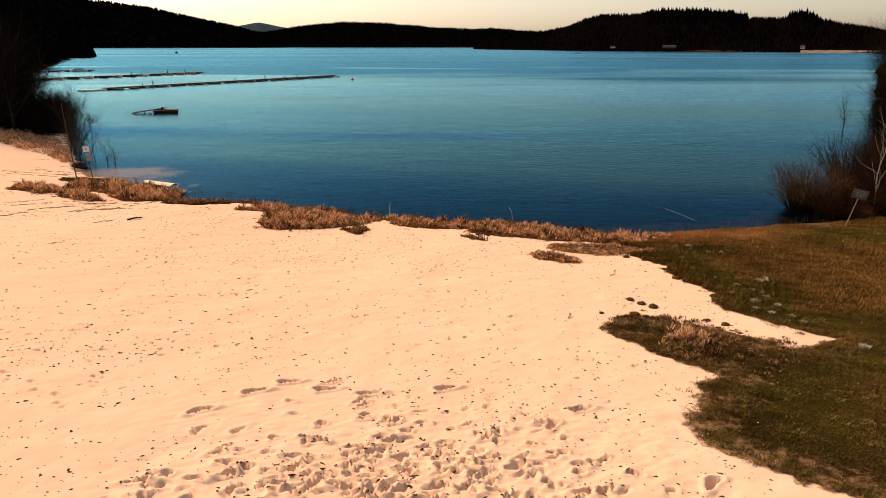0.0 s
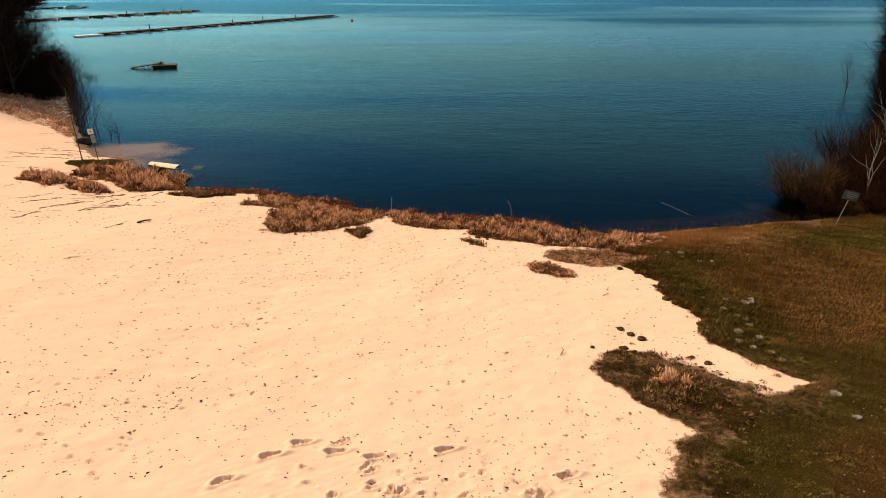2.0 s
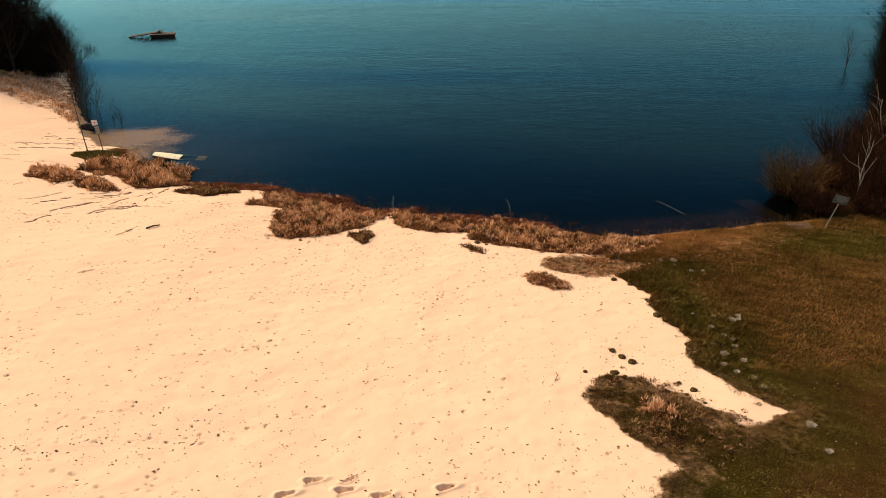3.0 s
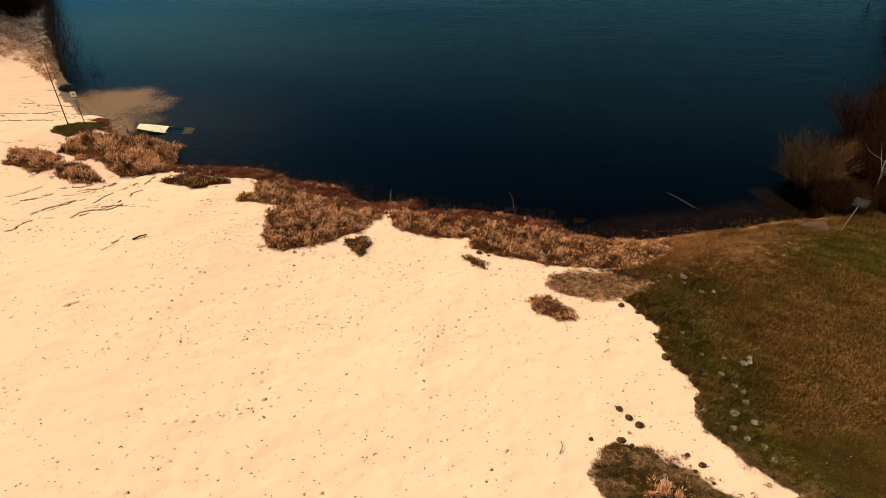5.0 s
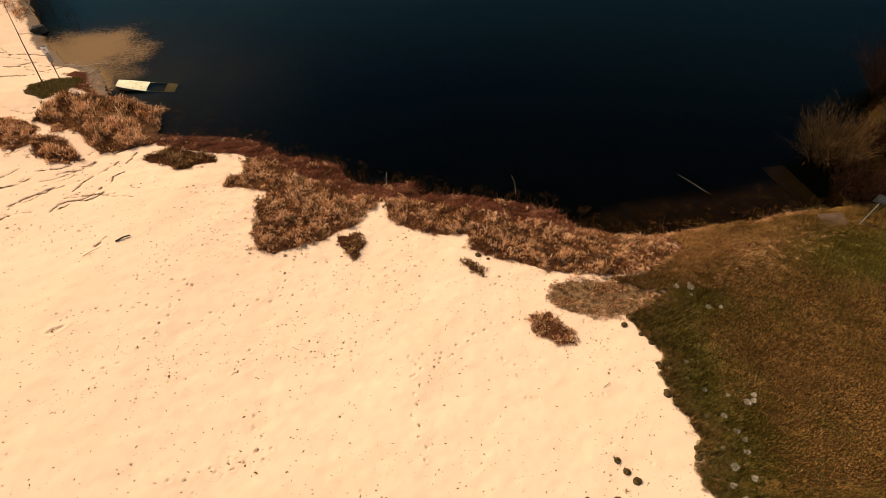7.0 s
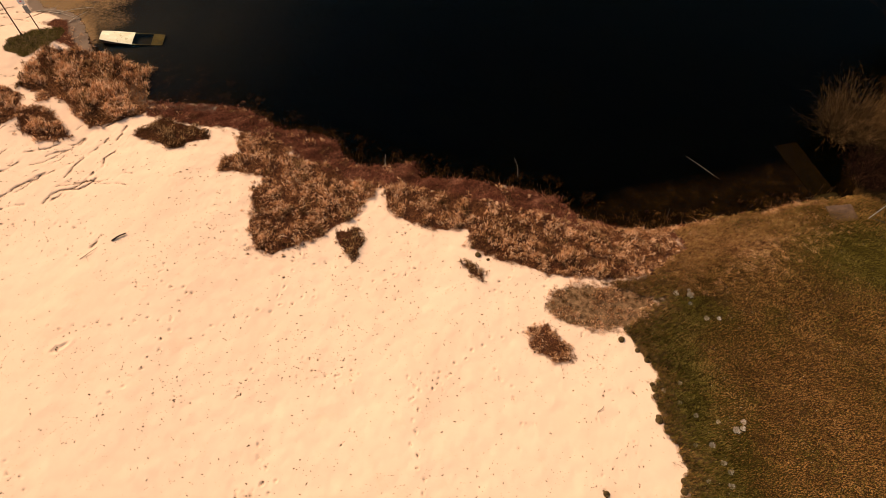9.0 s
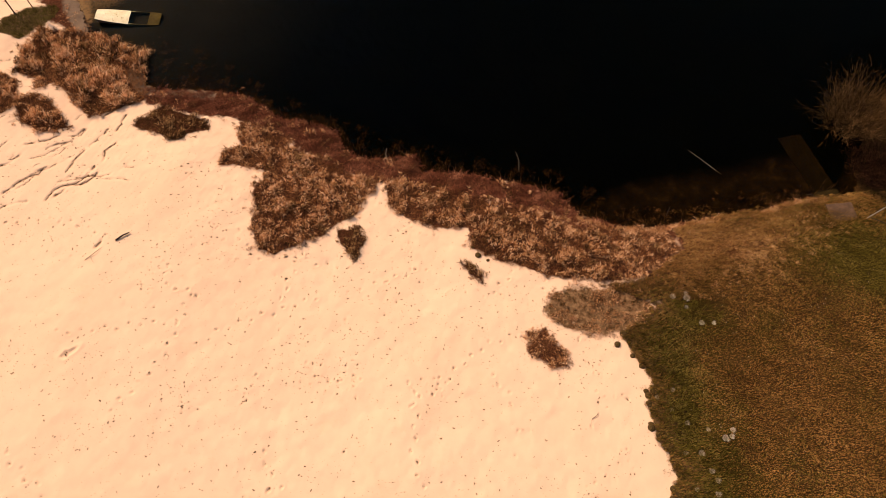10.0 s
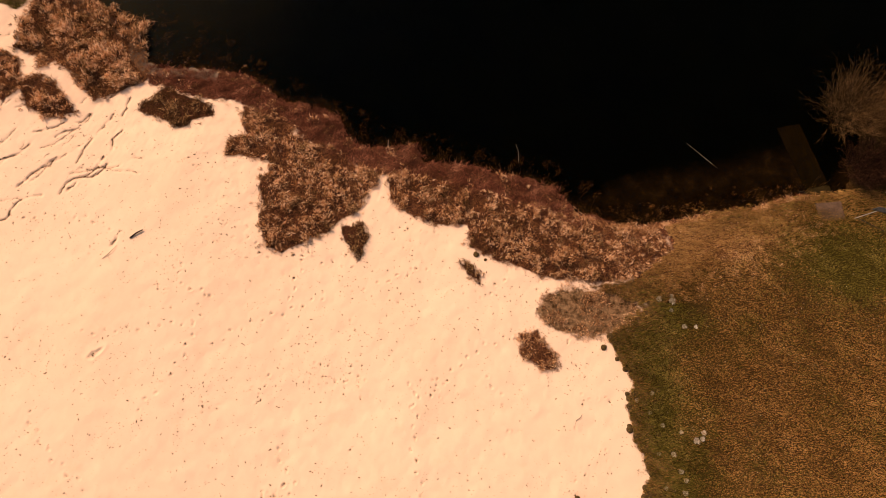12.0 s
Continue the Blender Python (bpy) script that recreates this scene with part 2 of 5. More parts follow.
def fast(name, verts, faces, mat, parent=None, smooth=False):
    """A mesh object from arrays; faces all of one size."""
    verts, faces = np.asarray(verts, np.float32), np.asarray(faces, np.int32)
    me = bpy.data.meshes.new(name)
    k = faces.shape[1]
    me.vertices.add(len(verts))
    me.vertices.foreach_set("co", verts.ravel())
    me.loops.add(faces.size)
    me.loops.foreach_set("vertex_index", faces.ravel())
    me.polygons.add(len(faces))
    me.polygons.foreach_set("loop_start", np.arange(0, faces.size, k, dtype=np.int32))
    me.polygons.foreach_set("loop_total", np.full(len(faces), k, np.int32))
    me.polygons.foreach_set("use_smooth", np.full(len(faces), smooth))
    me.update(calc_edges=True)
    me.validate()
    me.materials.append(mat)
    ob = new(name, me)
    ob.parent = parent
    return ob


def part(name, bm, material, parent, label=""):
    me = bpy.data.meshes.new(name)
    bmesh.ops.recalc_face_normals(bm, faces=bm.faces)
    bm.to_mesh(me)
    bm.free()
    me.materials.append(material)
    ob = new(name, me)
    ob.parent = parent
    return tagged(ob, label) if label else ob


def box(sx, sy, sz, m=None, bevel=0.0, bm=None):
    """A box with its base at z = 0."""
    bm = bm or bmesh.new()
    made = bmesh.ops.create_cube(bm, size=1.0)["verts"]
    for v in made:
        v.co = Vector((v.co.x * sx, v.co.y * sy, (v.co.z + 0.5) * sz))
    if bevel:
        es = list({e for v in made for e in v.link_edges})
        made = bmesh.ops.bevel(bm, geom=es, offset=bevel, segments=2, affect="EDGES")["verts"]
    if m is not None:
        bmesh.ops.transform(bm, matrix=m, verts=list({v for v in made}))
    return bm


def rod(a, b, r0, r1=None, sides=8, bm=None):
    """A tapered round bar from a to b."""
    bm = bm or bmesh.new()
    a, b = Vector(a), Vector(b)
    made = bmesh.ops.create_cone(bm, cap_ends=True, segments=sides, radius1=r0, radius2=r0 if r1 is None else r1, depth=(b - a).length)["verts"]
    turn = (b - a).to_track_quat("Z", "Y").to_matrix().to_4x4()
    bmesh.ops.transform(bm, matrix=Matrix.Translation((a + b) / 2) @ turn, verts=made)
    return bm


def tubes(segs, sides=3):
    """Tapered prisms for rows of x0 y0 z0 x1 y1 z1 r0 r1."""
    s = np.asarray(segs, float)
    a, b, r0, r1 = s[:, :3], s[:, 3:6], s[:, 6], s[:, 7]
    w = b - a
    w /= np.linalg.norm(w, axis=1, keepdims=True) + 1e-9
    side = np.cross(w, np.where(np.abs(w[:, 2:]) > 0.9, [[1.0, 0, 0]], [[0, 0, 1.0]]))
    side /= np.linalg.norm(side, axis=1, keepdims=True)
    up = np.cross(w, side)
    ang = np.arange(sides) * 2 * np.pi / sides
    ring = side[:, None] * np.cos(ang)[None, :, None] + up[:, None] * np.sin(ang)[None, :, None]
    v = np.concatenate([a[:, None] + ring * r0[:, None, None], b[:, None] + ring * r1[:, None, None]], 1)
    k = np.arange(sides)
    f = np.stack([k, (k + 1) % sides, (k + 1) % sides + sides, k + sides], 1)
    return v.reshape(-1, 3), (np.arange(len(s))[:, None, None] * 2 * sides + f).reshape(-1, 4)


def spikes(segs):
    """Three-sided twigs, each running out to a point, for rows as in tubes()."""
    v, _ = tubes(segs, 3)
    n = len(segs)
    v = v.reshape(n, 6, 3)
    v = np.concatenate([v[:, :3], v[:, 3:].mean(1, keepdims=True)], 1).reshape(-1, 3)
    return v, (np.arange(n)[:, None, None] * 4 + np.array([(0, 1, 3), (1, 2, 3), (2, 0, 3)])).reshape(-1, 3)


def blades(base, height, width, lean, rng, way=None, spread=0.9):
    """Bent grass blades: three triangles each. way: an angle that they tend to bow to."""
    n = len(base)
    az = rng.uniform(0, 2 * np.pi, n) if way is None else way + rng.normal(0, spread, n)
    out = np.stack([np.cos(az), np.sin(az), np.zeros(n)], 1)
    face = rng.uniform(0, 2 * np.pi, n)
    side = np.stack([np.cos(face), np.sin(face), np.zeros(n)], 1) * (width / 2)[:, None]
    h = height[:, None]
    z = np.array([[0, 0, 1.0]])
    mid = base + z * h * 0.6 + out * h * (lean * 0.3)[:, None]
    tip = base + z * h * np.clip(1.05 - lean * 0.35, 0.15, 1.1)[:, None] + out * h * lean[:, None]
    v = np.stack([base - side, base + side, mid + side * 0.7, mid - side * 0.7, tip], 1).reshape(-1, 3)
    o = np.arange(n)[:, None, None] * 5
    return v, (o + np.array([[0, 1, 2], [0, 2, 3], [3, 2, 4]])).reshape(-1, 3)


def spears(base, height, width, lean, rng, way, spread):
    """Short mown blades, one triangle each, bowing over their flat side."""
    n = len(base)
    az = way + rng.normal(0, spread, n)
    side = np.stack([-np.sin(az), np.cos(az), np.zeros(n)], 1) * (width / 2)[:, None]
    tip = base + np.stack([np.cos(az) * lean, np.sin(az) * lean, np.ones(n)], 1) * height[:, None]
    return np.stack([base - side, base + side, tip], 1).reshape(-1, 3), np.arange(3 * n).reshape(-1, 3)


def tone(ob, values, corners=5):
    """A tone for each blade made by blades() or spears()."""
    ob.data.attributes.new("tone", "FLOAT", "POINT").data.foreach_set("value", np.repeat(np.asarray(values, np.float32), corners))
    return ob


def inside(px, py, poly):
    poly = np.asarray(poly, float)
    hit = np.zeros(px.shape, bool)
    for (x0, y0), (x1, y1) in zip(poly, np.roll(poly, -1, 0)):
        if y0 != y1:
            hit ^= ((y0 > py) != (y1 > py)) & (px < (x1 - x0) * (py - y0) / (y1 - y0) + x0)
    return hit


def edge_distance(px, py, poly, closed=True):
    poly = np.asarray(poly, float)
    best = np.full(px.shape, 1e9)
    ends = np.roll(poly, -1, 0) if closed else poly[1:]
    for (x0, y0), (x1, y1) in zip(poly, ends):
        dx, dy = x1 - x0, y1 - y0
        k = np.clip(((px - x0) * dx + (py - y0) * dy) / (dx * dx + dy * dy), 0, 1)
        best = np.minimum(best, (x0 + k * dx - px) ** 2 + (y0 + k * dy - py) ** 2)
    return np.sqrt(best)


def signed(px, py, poly):
    """Metres inside a plan outline; minus outside."""
    return np.where(inside(px, py, poly), 1, -1) * edge_distance(px, py, poly)


def step(x, a, b):
    k = np.clip((x - a) / (b - a), 0, 1)
    return k * k * (3 - 2 * k)


def waver(x, y, scale, seed):
    """Smooth pseudo-noise of about -1 to 1, from a few turned sine waves."""
    r = np.random.default_rng(seed)
    total = 0.0
    for k in range(6):
        a, f, p = r.uniform(0, 2 * np.pi), (0.6 + 0.35 * k) / scale, r.uniform(0, 6.28)
        total = total + np.sin((x * np.cos(a) + y * np.sin(a)) * f * 2 * np.pi + p + 0.8 * np.sin((x * np.sin(a) - y * np.cos(a)) * f * 3.1 + p)) / (1 + 0.5 * k)
    return total / 3.2


# ---- plan ----
NEAR_SHORE = [(-32.3, 65.6), (-31.0, 63.2), (-27.9, 59.8), (-25.1, 58.8), (-23.2, 54.8), (-19.6, 53.0), (-18.4, 50.4), (-12.5, 49.9),
              (-10.3, 48.4), (-6.4, 47.2), (-5.9, 45.9), (-4.6, 45.1), (-1.6, 45.3), (-1.2, 44.3), (0.4, 44.2), (2.7, 43.9), (4.4, 43.4),
              (6.3, 42.8), (7.2, 41.6), (9.1, 40.9), (11.4, 40.7), (14.6, 41.5), (17.9, 42.1), (19.2, 42.7), (21.2, 43.0), (22.8, 43.2)]
LEFT_SHORE = [(-400, 640), (-295, 620), (-200, 400), (-110, 190), (-71, 130), (-54, 106), (-44, 88), (-36, 72), (-33, 67)]
RIGHT_SHORE = [(23.8, 45.2), (24.8, 48.0), (28.6, 53), (34, 59), (38.5, 66), (48, 82), (69, 119), (118, 206), (205, 361), (455, 793), (600, 980)]
FAR_SHORE = [(480, 1040), (300, 1230), (75, 1840), (300, 2500), (0, 2900), (-640, 2950), (-820, 2700), (-1250, 2600), (-1100, 1500), (-600, 800)]
LAKE = LEFT_SHORE + NEAR_SHORE + RIGHT_SHORE + FAR_SHORE
LAWN_EDGE = [(12.7, 40.8), (12.7, 39.2), (10.4, 37.2), (8.2, 36.9), (10.9, 35.7), (9.0, 34.1), (9.2, 33.2), (9.65, 32.1), (9.95, 31.2), (9.5, 30.4), (9.8, 28.8),
             (10.15, 28.0), (10.5, 27.1), (10.15, 26.5), (10.35, 26.2), (9.9, 25.4), (9.93, 24.8), (10.6, 23.7), (11.0, 22.9), (11.7, 22.0), (12.33, 21.47), (11.9, 21.2),
             (10.5, 20.4), (10.1, 20.7), (10.1, 21.3), (9.3, 21.95), (9.0, 22.5), (8.25, 22.9), (7.75, 23.3), (7.3, 23.75), (6.46, 24.16), (5.34, 23.2), (5.17, 22.3),
             (5.5, 21.3), (6.0, 20.3), (6.35, 19.5), (6.86, 18.9), (7.5, 18.3), (6.7, 17.8), (6.25, 17.3), (6.4, 16.75), (6.2, 16.2), (5.5, 15.8), (5.7, 15.2),
             (5.6, 14.5), (6.0, 13.8), (6.8, 12.7), (7.6, 12.0), (9, 9.5), (12, 4), (16, -60), (300, -60), (300, 340), (180, 330), (112, 206), (64, 120), (43, 82), (34, 67), (30, 60), (24, 52), (22, 46), (21, 43.4), (17.9, 42.5), (14.6, 41.9)]
SANDY = LAWN_EDGE[:48]  # the lawn's side against the sand
PATCHES = {  # outline of each stand of dry grass
    "west": [(-23.2, 55.0), (-18.8, 53.7), (-18.7, 50.8), (-18.0, 49.2), (-20.8, 47.3), (-21.8, 48.4), (-23.6, 49.8), (-24.8, 49.1), (-24.8, 50.3), (-26.2, 50.7), (-26.6, 52.4), (-26.0, 55.0)],
    "west_low": [(-25.6, 48.2), (-24.7, 48.9), (-23.3, 48.5), (-22.0, 47.0), (-21.6, 46.1), (-23.3, 45.8), (-24.5, 46.5)],
    "west_end": [(-29.5, 50.6), (-27.2, 50.6), (-25.7, 50.1), (-25.1, 48.2), (-25.7, 46.8), (-28.5, 47.8)],
    "island": [(-18.2, 46.9), (-17.5, 48.2), (-16.8, 48.8), (-15.6, 48.2), (-13.9, 47.3), (-13.6, 46.7), (-15.5, 45.6), (-16.6, 46.1)],
    "spur": [(-12.1, 47.5), (-11.3, 47.2), (-10.0, 47.3), (-9.5, 46.6), (-8.8, 45.7), (-7.5, 45.2), (-6.3, 44.7), (-5.4, 44.0), (-3.3, 43.4), (-4.0, 42.4), (-4.6, 40.9), (-5.7, 40.0), (-7.0, 38.9), (-8.6, 38.0), (-9.6, 38.3), (-10.1, 39.6), (-10.4, 42.1), (-9.9, 43.6), (-12.6, 44.0), (-12.6, 45.0), (-11.8, 45.6)],
    "spur_tuft": [(-5.7, 39.8), (-4.5, 40.1), (-4.0, 39.2), (-4.5, 37.8), (-5.3, 38.7)],
    "bank": [(-3.1, 43.4), (-1.2, 43.5), (-0.2, 43.1), (1.4, 42.6), (2.7, 42.3), (3.9, 41.9), (5.3, 41.5), (6.9, 41.1), (8.1, 40.75), (11.7, 40.7), (12.7, 39.2), (10.4, 37.3), (8.2, 37.0), (5.5, 37.1), (2.7, 38.3), (1.5, 38.7), (1.2, 40.1), (-0.4, 40.1), (-2.0, 40.7), (-3.0, 41.4)],
    "bank_tuft": [(0.7, 37.9), (1.5, 38.1), (2.1, 37.3), (2.3, 36.6), (1.5, 37.1)],
    "corner": [(5.3, 36.3), (6.7, 36.8), (9.8, 36.8), (10.9, 35.7), (10.5, 34.3), (9.0, 33.9), (7.2, 33.8), (5.9, 34.2), (5.1, 35.2)],
    "corner_tuft": [(4.2, 34.0), (5.3, 34.2), (5.6, 33.5), (6.4, 32.2), (5.4, 32.1), (4.4, 32.7)],
    "west_tip": [(-27.2, 57.6), (-25.4, 59.0), (-24.2, 57.0), (-23.0, 55.2), (-21.6, 54.2), (-23.4, 54.4), (-25.8, 55.6), (-26.2, 57.0)],
    "far_west": [(-57.0, 96.6), (-51.0, 93.5), (-42.0, 81.6), (-33.8, 67.4), (-33.9, 65.8), (-37.9, 70.2), (-40.8, 71.6), (-45.0, 75.0), (-52.0, 84.0)],
}
LITTER = NEAR_SHORE[6:20] + [(8.0, 40.4), (6.8, 40.8), (3.0, 41.9), (0.0, 42.8), (-3.4, 43.2), (-6.3, 44.4), (-10.0, 46.6), (-12.2, 47.6), (-14.0, 47.9), (-16.7, 48.7), (-18.0, 48.8)]
CRACKS = [[(-25.0, 42.9), (-24.2, 43.4), (-23.7, 44.1)], [(-23.6, 41.3), (-23.1, 42.1), (-22.6, 42.5), (-22.2, 42.6), (-21.9, 43.3)],
          [(-21.3, 41.0), (-21.0, 41.7), (-20.7, 42.0), (-20.2, 42.2), (-19.7, 42.6), (-19.4, 43.5)], [(-20.2, 42.2), (-19.8, 42.1), (-19.4, 42.3), (-19.0, 43.0)], [(-21.1, 40.7), (-20.9, 41.3), (-20.6, 41.7)],
          [(-20.9, 42.7), (-20.7, 43.2), (-20.4, 44.3), (-20.2, 44.9), (-19.8, 45.9), (-19.5, 46.5)], [(-19.1, 44.0), (-19.0, 44.6), (-18.7, 45.3)], [(-19.0, 46.4), (-18.9, 47.0), (-18.8, 47.8)],
          [(-23.6, 44.8), (-22.8, 45.2), (-22.1, 45.6), (-21.3, 45.8), (-20.8, 46.4)], [(-22.4, 44.7), (-22.0, 45.1), (-21.6, 45.2)], [(-20.1, 47.5), (-19.5, 48.2), (-18.8, 48.8), (-18.3, 49.3)],
          [(-25.9, 46.5), (-25.7, 47.4), (-25.4, 48.0)], [(-24.0, 39.2), (-23.7, 39.4), (-23.6, 39.9), (-23.2, 40.6), (-22.3, 40.9)], [(-28.1, 49.6), (-28.1, 50.6)], [(-17.7, 37.9), (-17.6, 38.4)],
          [(-33.4, 60.4), (-31.7, 60.3), (-31.1, 60.5), (-29.7, 60.6)], [(-32.8, 59.3), (-32.0, 60.1)], [(-30.9, 58.6), (-29.8, 59.3)], [(-28.6, 58.0), (-27.6, 59.0)], [(-34.5, 57.0), (-31.0, 58.3), (-28.6, 58.9)], [(-33.0, 55.6), (-30.5, 56.6), (-28.8, 57.4)]]


def base_height(x, y):
    """Height of land and lake bed before the small relief, and the way from the shore."""
    d = -signed(x + np.where(np.abs(x) < 60, 0.22 * waver(x, y, 2.6, 51) + 0.16 * waver(x, y, 0.8, 52), 0), y + np.where(np.abs(x) < 60, 0.22 * waver(x, y, 2.3, 53) + 0.16 * waver(x, y, 0.7, 54) + 0.3 * waver(x, y, 1.3, 55) * step(12 - np.abs(x + 3), 0, 4), 0), LAKE)
    inland = np.maximum(d, 0)
    land = 0.3 * (1 - np.exp(-inland / 1.5)) + 0.07 * np.minimum(inland, 34)
    land = land + 0.35 * step(-x, 4, 16) * step(d, 1, 9) * step(100 - y, 0, 40)
    out = np.maximum(-d, 0)
    shoal = 0.8 * np.maximum(np.exp(-(((x + 27.0) / 5.0) ** 2 + ((y - 62.2) / 4.6) ** 2)), 0.8 * np.exp(-(((x + 23.6) / 2.4) ** 2 + ((y - 57.4) / 2.0) ** 2)))
    bed = -0.10 * np.minimum(out, 5) - 0.17 * np.clip(out - 5, 0, 45)
    bed = bed * (1 - 0.75 * np.minimum(shoal * 1.25, 1))
    return np.where(d > 0, land, bed - 0.02), d


def height(x, y):
    z, d = base_height(x, y)
    return z + np.where((d > 0.3) & (d < 60), 0.045 * waver(x, y, 7.0, 3) + 0.02 * waver(x, y, 1.7, 4), 0.0)


# ---- the ground sheet ----
def spaced(stretches):
    return np.concatenate([np.arange(a, b, s) for a, b, s in stretches])


def grown(start, end, first, ratio=1.17):
    at, s, got = start, first, []
    while abs(at - start) < abs(end - start):
        at += s
        s *= ratio
        got.append(at)
    return np.array(got)


gx = spaced([(-36, -27, 0.1), (-27, -15, 0.07), (-15, -9, 0.07), (-9, 9, 0.06), (9, 27, 0.2)])
gx = np.concatenate([grown(gx[0], -4200, -0.14)[::-1], gx, grown(gx[-1], 4200, 0.14)])
gy = spaced([(9.6, 18.6, 0.055), (18.6, 38, 0.065), (38, 48, 0.07), (48, 66, 0.13), (66, 74, 0.3)])
gy = np.concatenate([grown(gy[0], -900, -0.12)[::-1], gy, grown(gy[-1], 4300, 0.3)])
GX, GY = np.meshgrid(gx, gy)
GZ, GD = base_height(GX, GY)
GZ = height(GX, GY)
GZ += np.where((GD > 2) & (GY < 21), (0.02 * waver(GX, GY, 0.5, 41) + 0.012 * waver(GX, GY, 0.22, 42)) * step(18.5 - GY, 0, 4) * step(7.5 - np.abs(GX + 0.5), 0, 3), 0)
stamps = []  # x, y, half length, half width, turn, depth
r = np.random.default_rng(21)
for _ in range(470):  # trampled sand
    x, y = r.normal(-0.9, 2.6), 9.8 + abs(r.normal(0, 1)) * 2.9
    if abs(x + 0.9) < 5.8 - 0.25 * (y - 10) and y < 17.6 and x < 4.6:
        stamps.append((x, y, r.uniform(0.09, 0.20), r.uniform(0.05, 0.09), r.normal(0.45, 0.5), r.uniform(0.05, 0.14)))
for x, y, turn in ((-4.0, 17.3, 0.3), (-4.7, 16.6, 0.4), (-5.6, 15.4, 0.6), (3.2, 16.0, 0.3), (-1.9, 16.7, 0.2), (2.5, 15.2, 1.2), (-3.0, 16.9, 0.2), (0.0, 17.1, 0.3), (5.2, 12.6, 0.9)):
    stamps.append((x, y, 0.26, 0.1, turn, 0.13))
for _ in range(34):  # tracks of walkers, and dogs
    x, y, turn = r.uniform(-24, 6), r.uniform(15, 42), r.uniform(0, 6.28)
    for k in range(r.integers(4, 14)):
        turn += r.normal(0, 0.12)
        x, y = x + 0.55 * math.cos(turn), y + 0.55 * math.sin(turn)
        side = 0.11 * (-1) ** k
        stamps.append((x - side * math.sin(turn), y + side * math.cos(turn), r.uniform(0.08, 0.12), r.uniform(0.06, 0.08), turn, r.uniform(0.025, 0.05)))
for _ in range(70):  # paw marks, in loose groups
    x0, y0, loose = r.uniform(-26, 9), r.uniform(14, 46), r.uniform(0.25, 1.1)
    for _ in range(r.integers(2, 15)):
        stamps.append((x0 + r.normal(0, loose), y0 + r.normal(0, loose), r.uniform(0.05, 0.075), r.uniform(0.04, 0.05), r.normal(0.6, 0.5), r.uniform(0.02, 0.05)))
for x, y in ((-17.3, 32.0),):
    stamps.append((x, y, 0.4, 0.14, 0.7, 0.05))
for x, y, a, b, turn, deep in stamps:
    i0, i1 = np.searchsorted(gx, (x - 3 * a, x + 3 * a))
    j0, j1 = np.searchsorted(gy, (y - 3 * a, y + 3 * a))
    if i1 - i0 < 2 or j1 - j0 < 2:
        continue
    X, Y = GX[j0:j1, i0:i1] - x, GY[j0:j1, i0:i1] - y
    q = np.sqrt(((X * math.cos(turn) + Y * math.sin(turn)) / a) ** 2 + ((Y * math.cos(turn) - X * math.sin(turn)) / b) ** 2)
    spin = np.arctan2(Y, X)
    q = q * (1 + 0.2 * np.sin(3 * spin + 40 * a) + 0.14 * np.sin(5 * spin + 90 * b))
    dry = GD[j0:j1, i0:i1] > 1.0
    GZ[j0:j1, i0:i1] += np.where(dry, -deep * (1 - step(q, 0.8, 1.08)) + 0.4 * deep * np.exp(-((q - 1.4) / 0.35) ** 2), 0)
r = np.random.default_rng(63)
lines = list(CRACKS)
for k in range(30):
    far = k % 2 == 0
    x, y, turn = (r.uniform(-38, -29), r.uniform(52, 66), r.normal(0.0, 0.2)) if far else (r.uniform(-30, -20.5), r.uniform(40.5, 47.5), r.normal(0.6, 0.2))
    line = [(x, y)]
    for _ in range(r.integers(2, 7)):
        turn += r.normal(0, 0.25)
        x, y = x + 0.7 * math.cos(turn), y + 0.7 * math.sin(turn)
        line.append((x, y))
    lines.append(line)
def jag(x, y, seed):
    """Sideways waver of the little scarps."""
    return 0.14 * waver(x, y, 1.9, seed) + 0.1 * waver(x, y, 0.55, seed + 10)


for line in lines:  # little scarps that the waves have cut
    (x0, y0), (x1, y1) = np.min(line, 0), np.max(line, 0)
    j0, j1 = np.searchsorted(gy, (y0 - 1.2, y1 + 1.2))
    i0, i1 = np.searchsorted(gx, (x0 - 1.2, x1 + 1.2))
    X, Y = GX[j0:j1, i0:i1], GY[j0:j1, i0:i1]
    far = edge_distance(X + jag(X, Y, 8), Y + jag(X, Y, 9), line, closed=False)
    GZ[j0:j1, i0:i1] -= (0.10 if line in CRACKS else 0.05) * np.exp(-(far / (0.052 + 0.02 * waver(X, Y, 0.9, 27))) ** 2) * step(waver(X, Y, 0.9, 28), -0.6, 0.1) * (GD[j0:j1, i0:i1] > 0.6)
near = (GX > -60) & (GX < 260) & (GY > -60) & (GY < 330)


def wobble(x, y):
    """Plan places, shifted so that drawn outlines become ragged."""
    return x + 0.2 * waver(x, y, 1.1, 11) + 0.16 * waver(x, y, 2.4, 13), y + 0.2 * waver(x, y, 0.9, 12) + 0.16 * waver(x, y, 2.1, 14)


def soft_mask(poly, width):
    m = np.zeros(GX.shape)
    m[near] = np.clip(0.5 + signed(*wobble(GX[near], GY[near]), poly) / (2 * width), 0, 1)
    return m


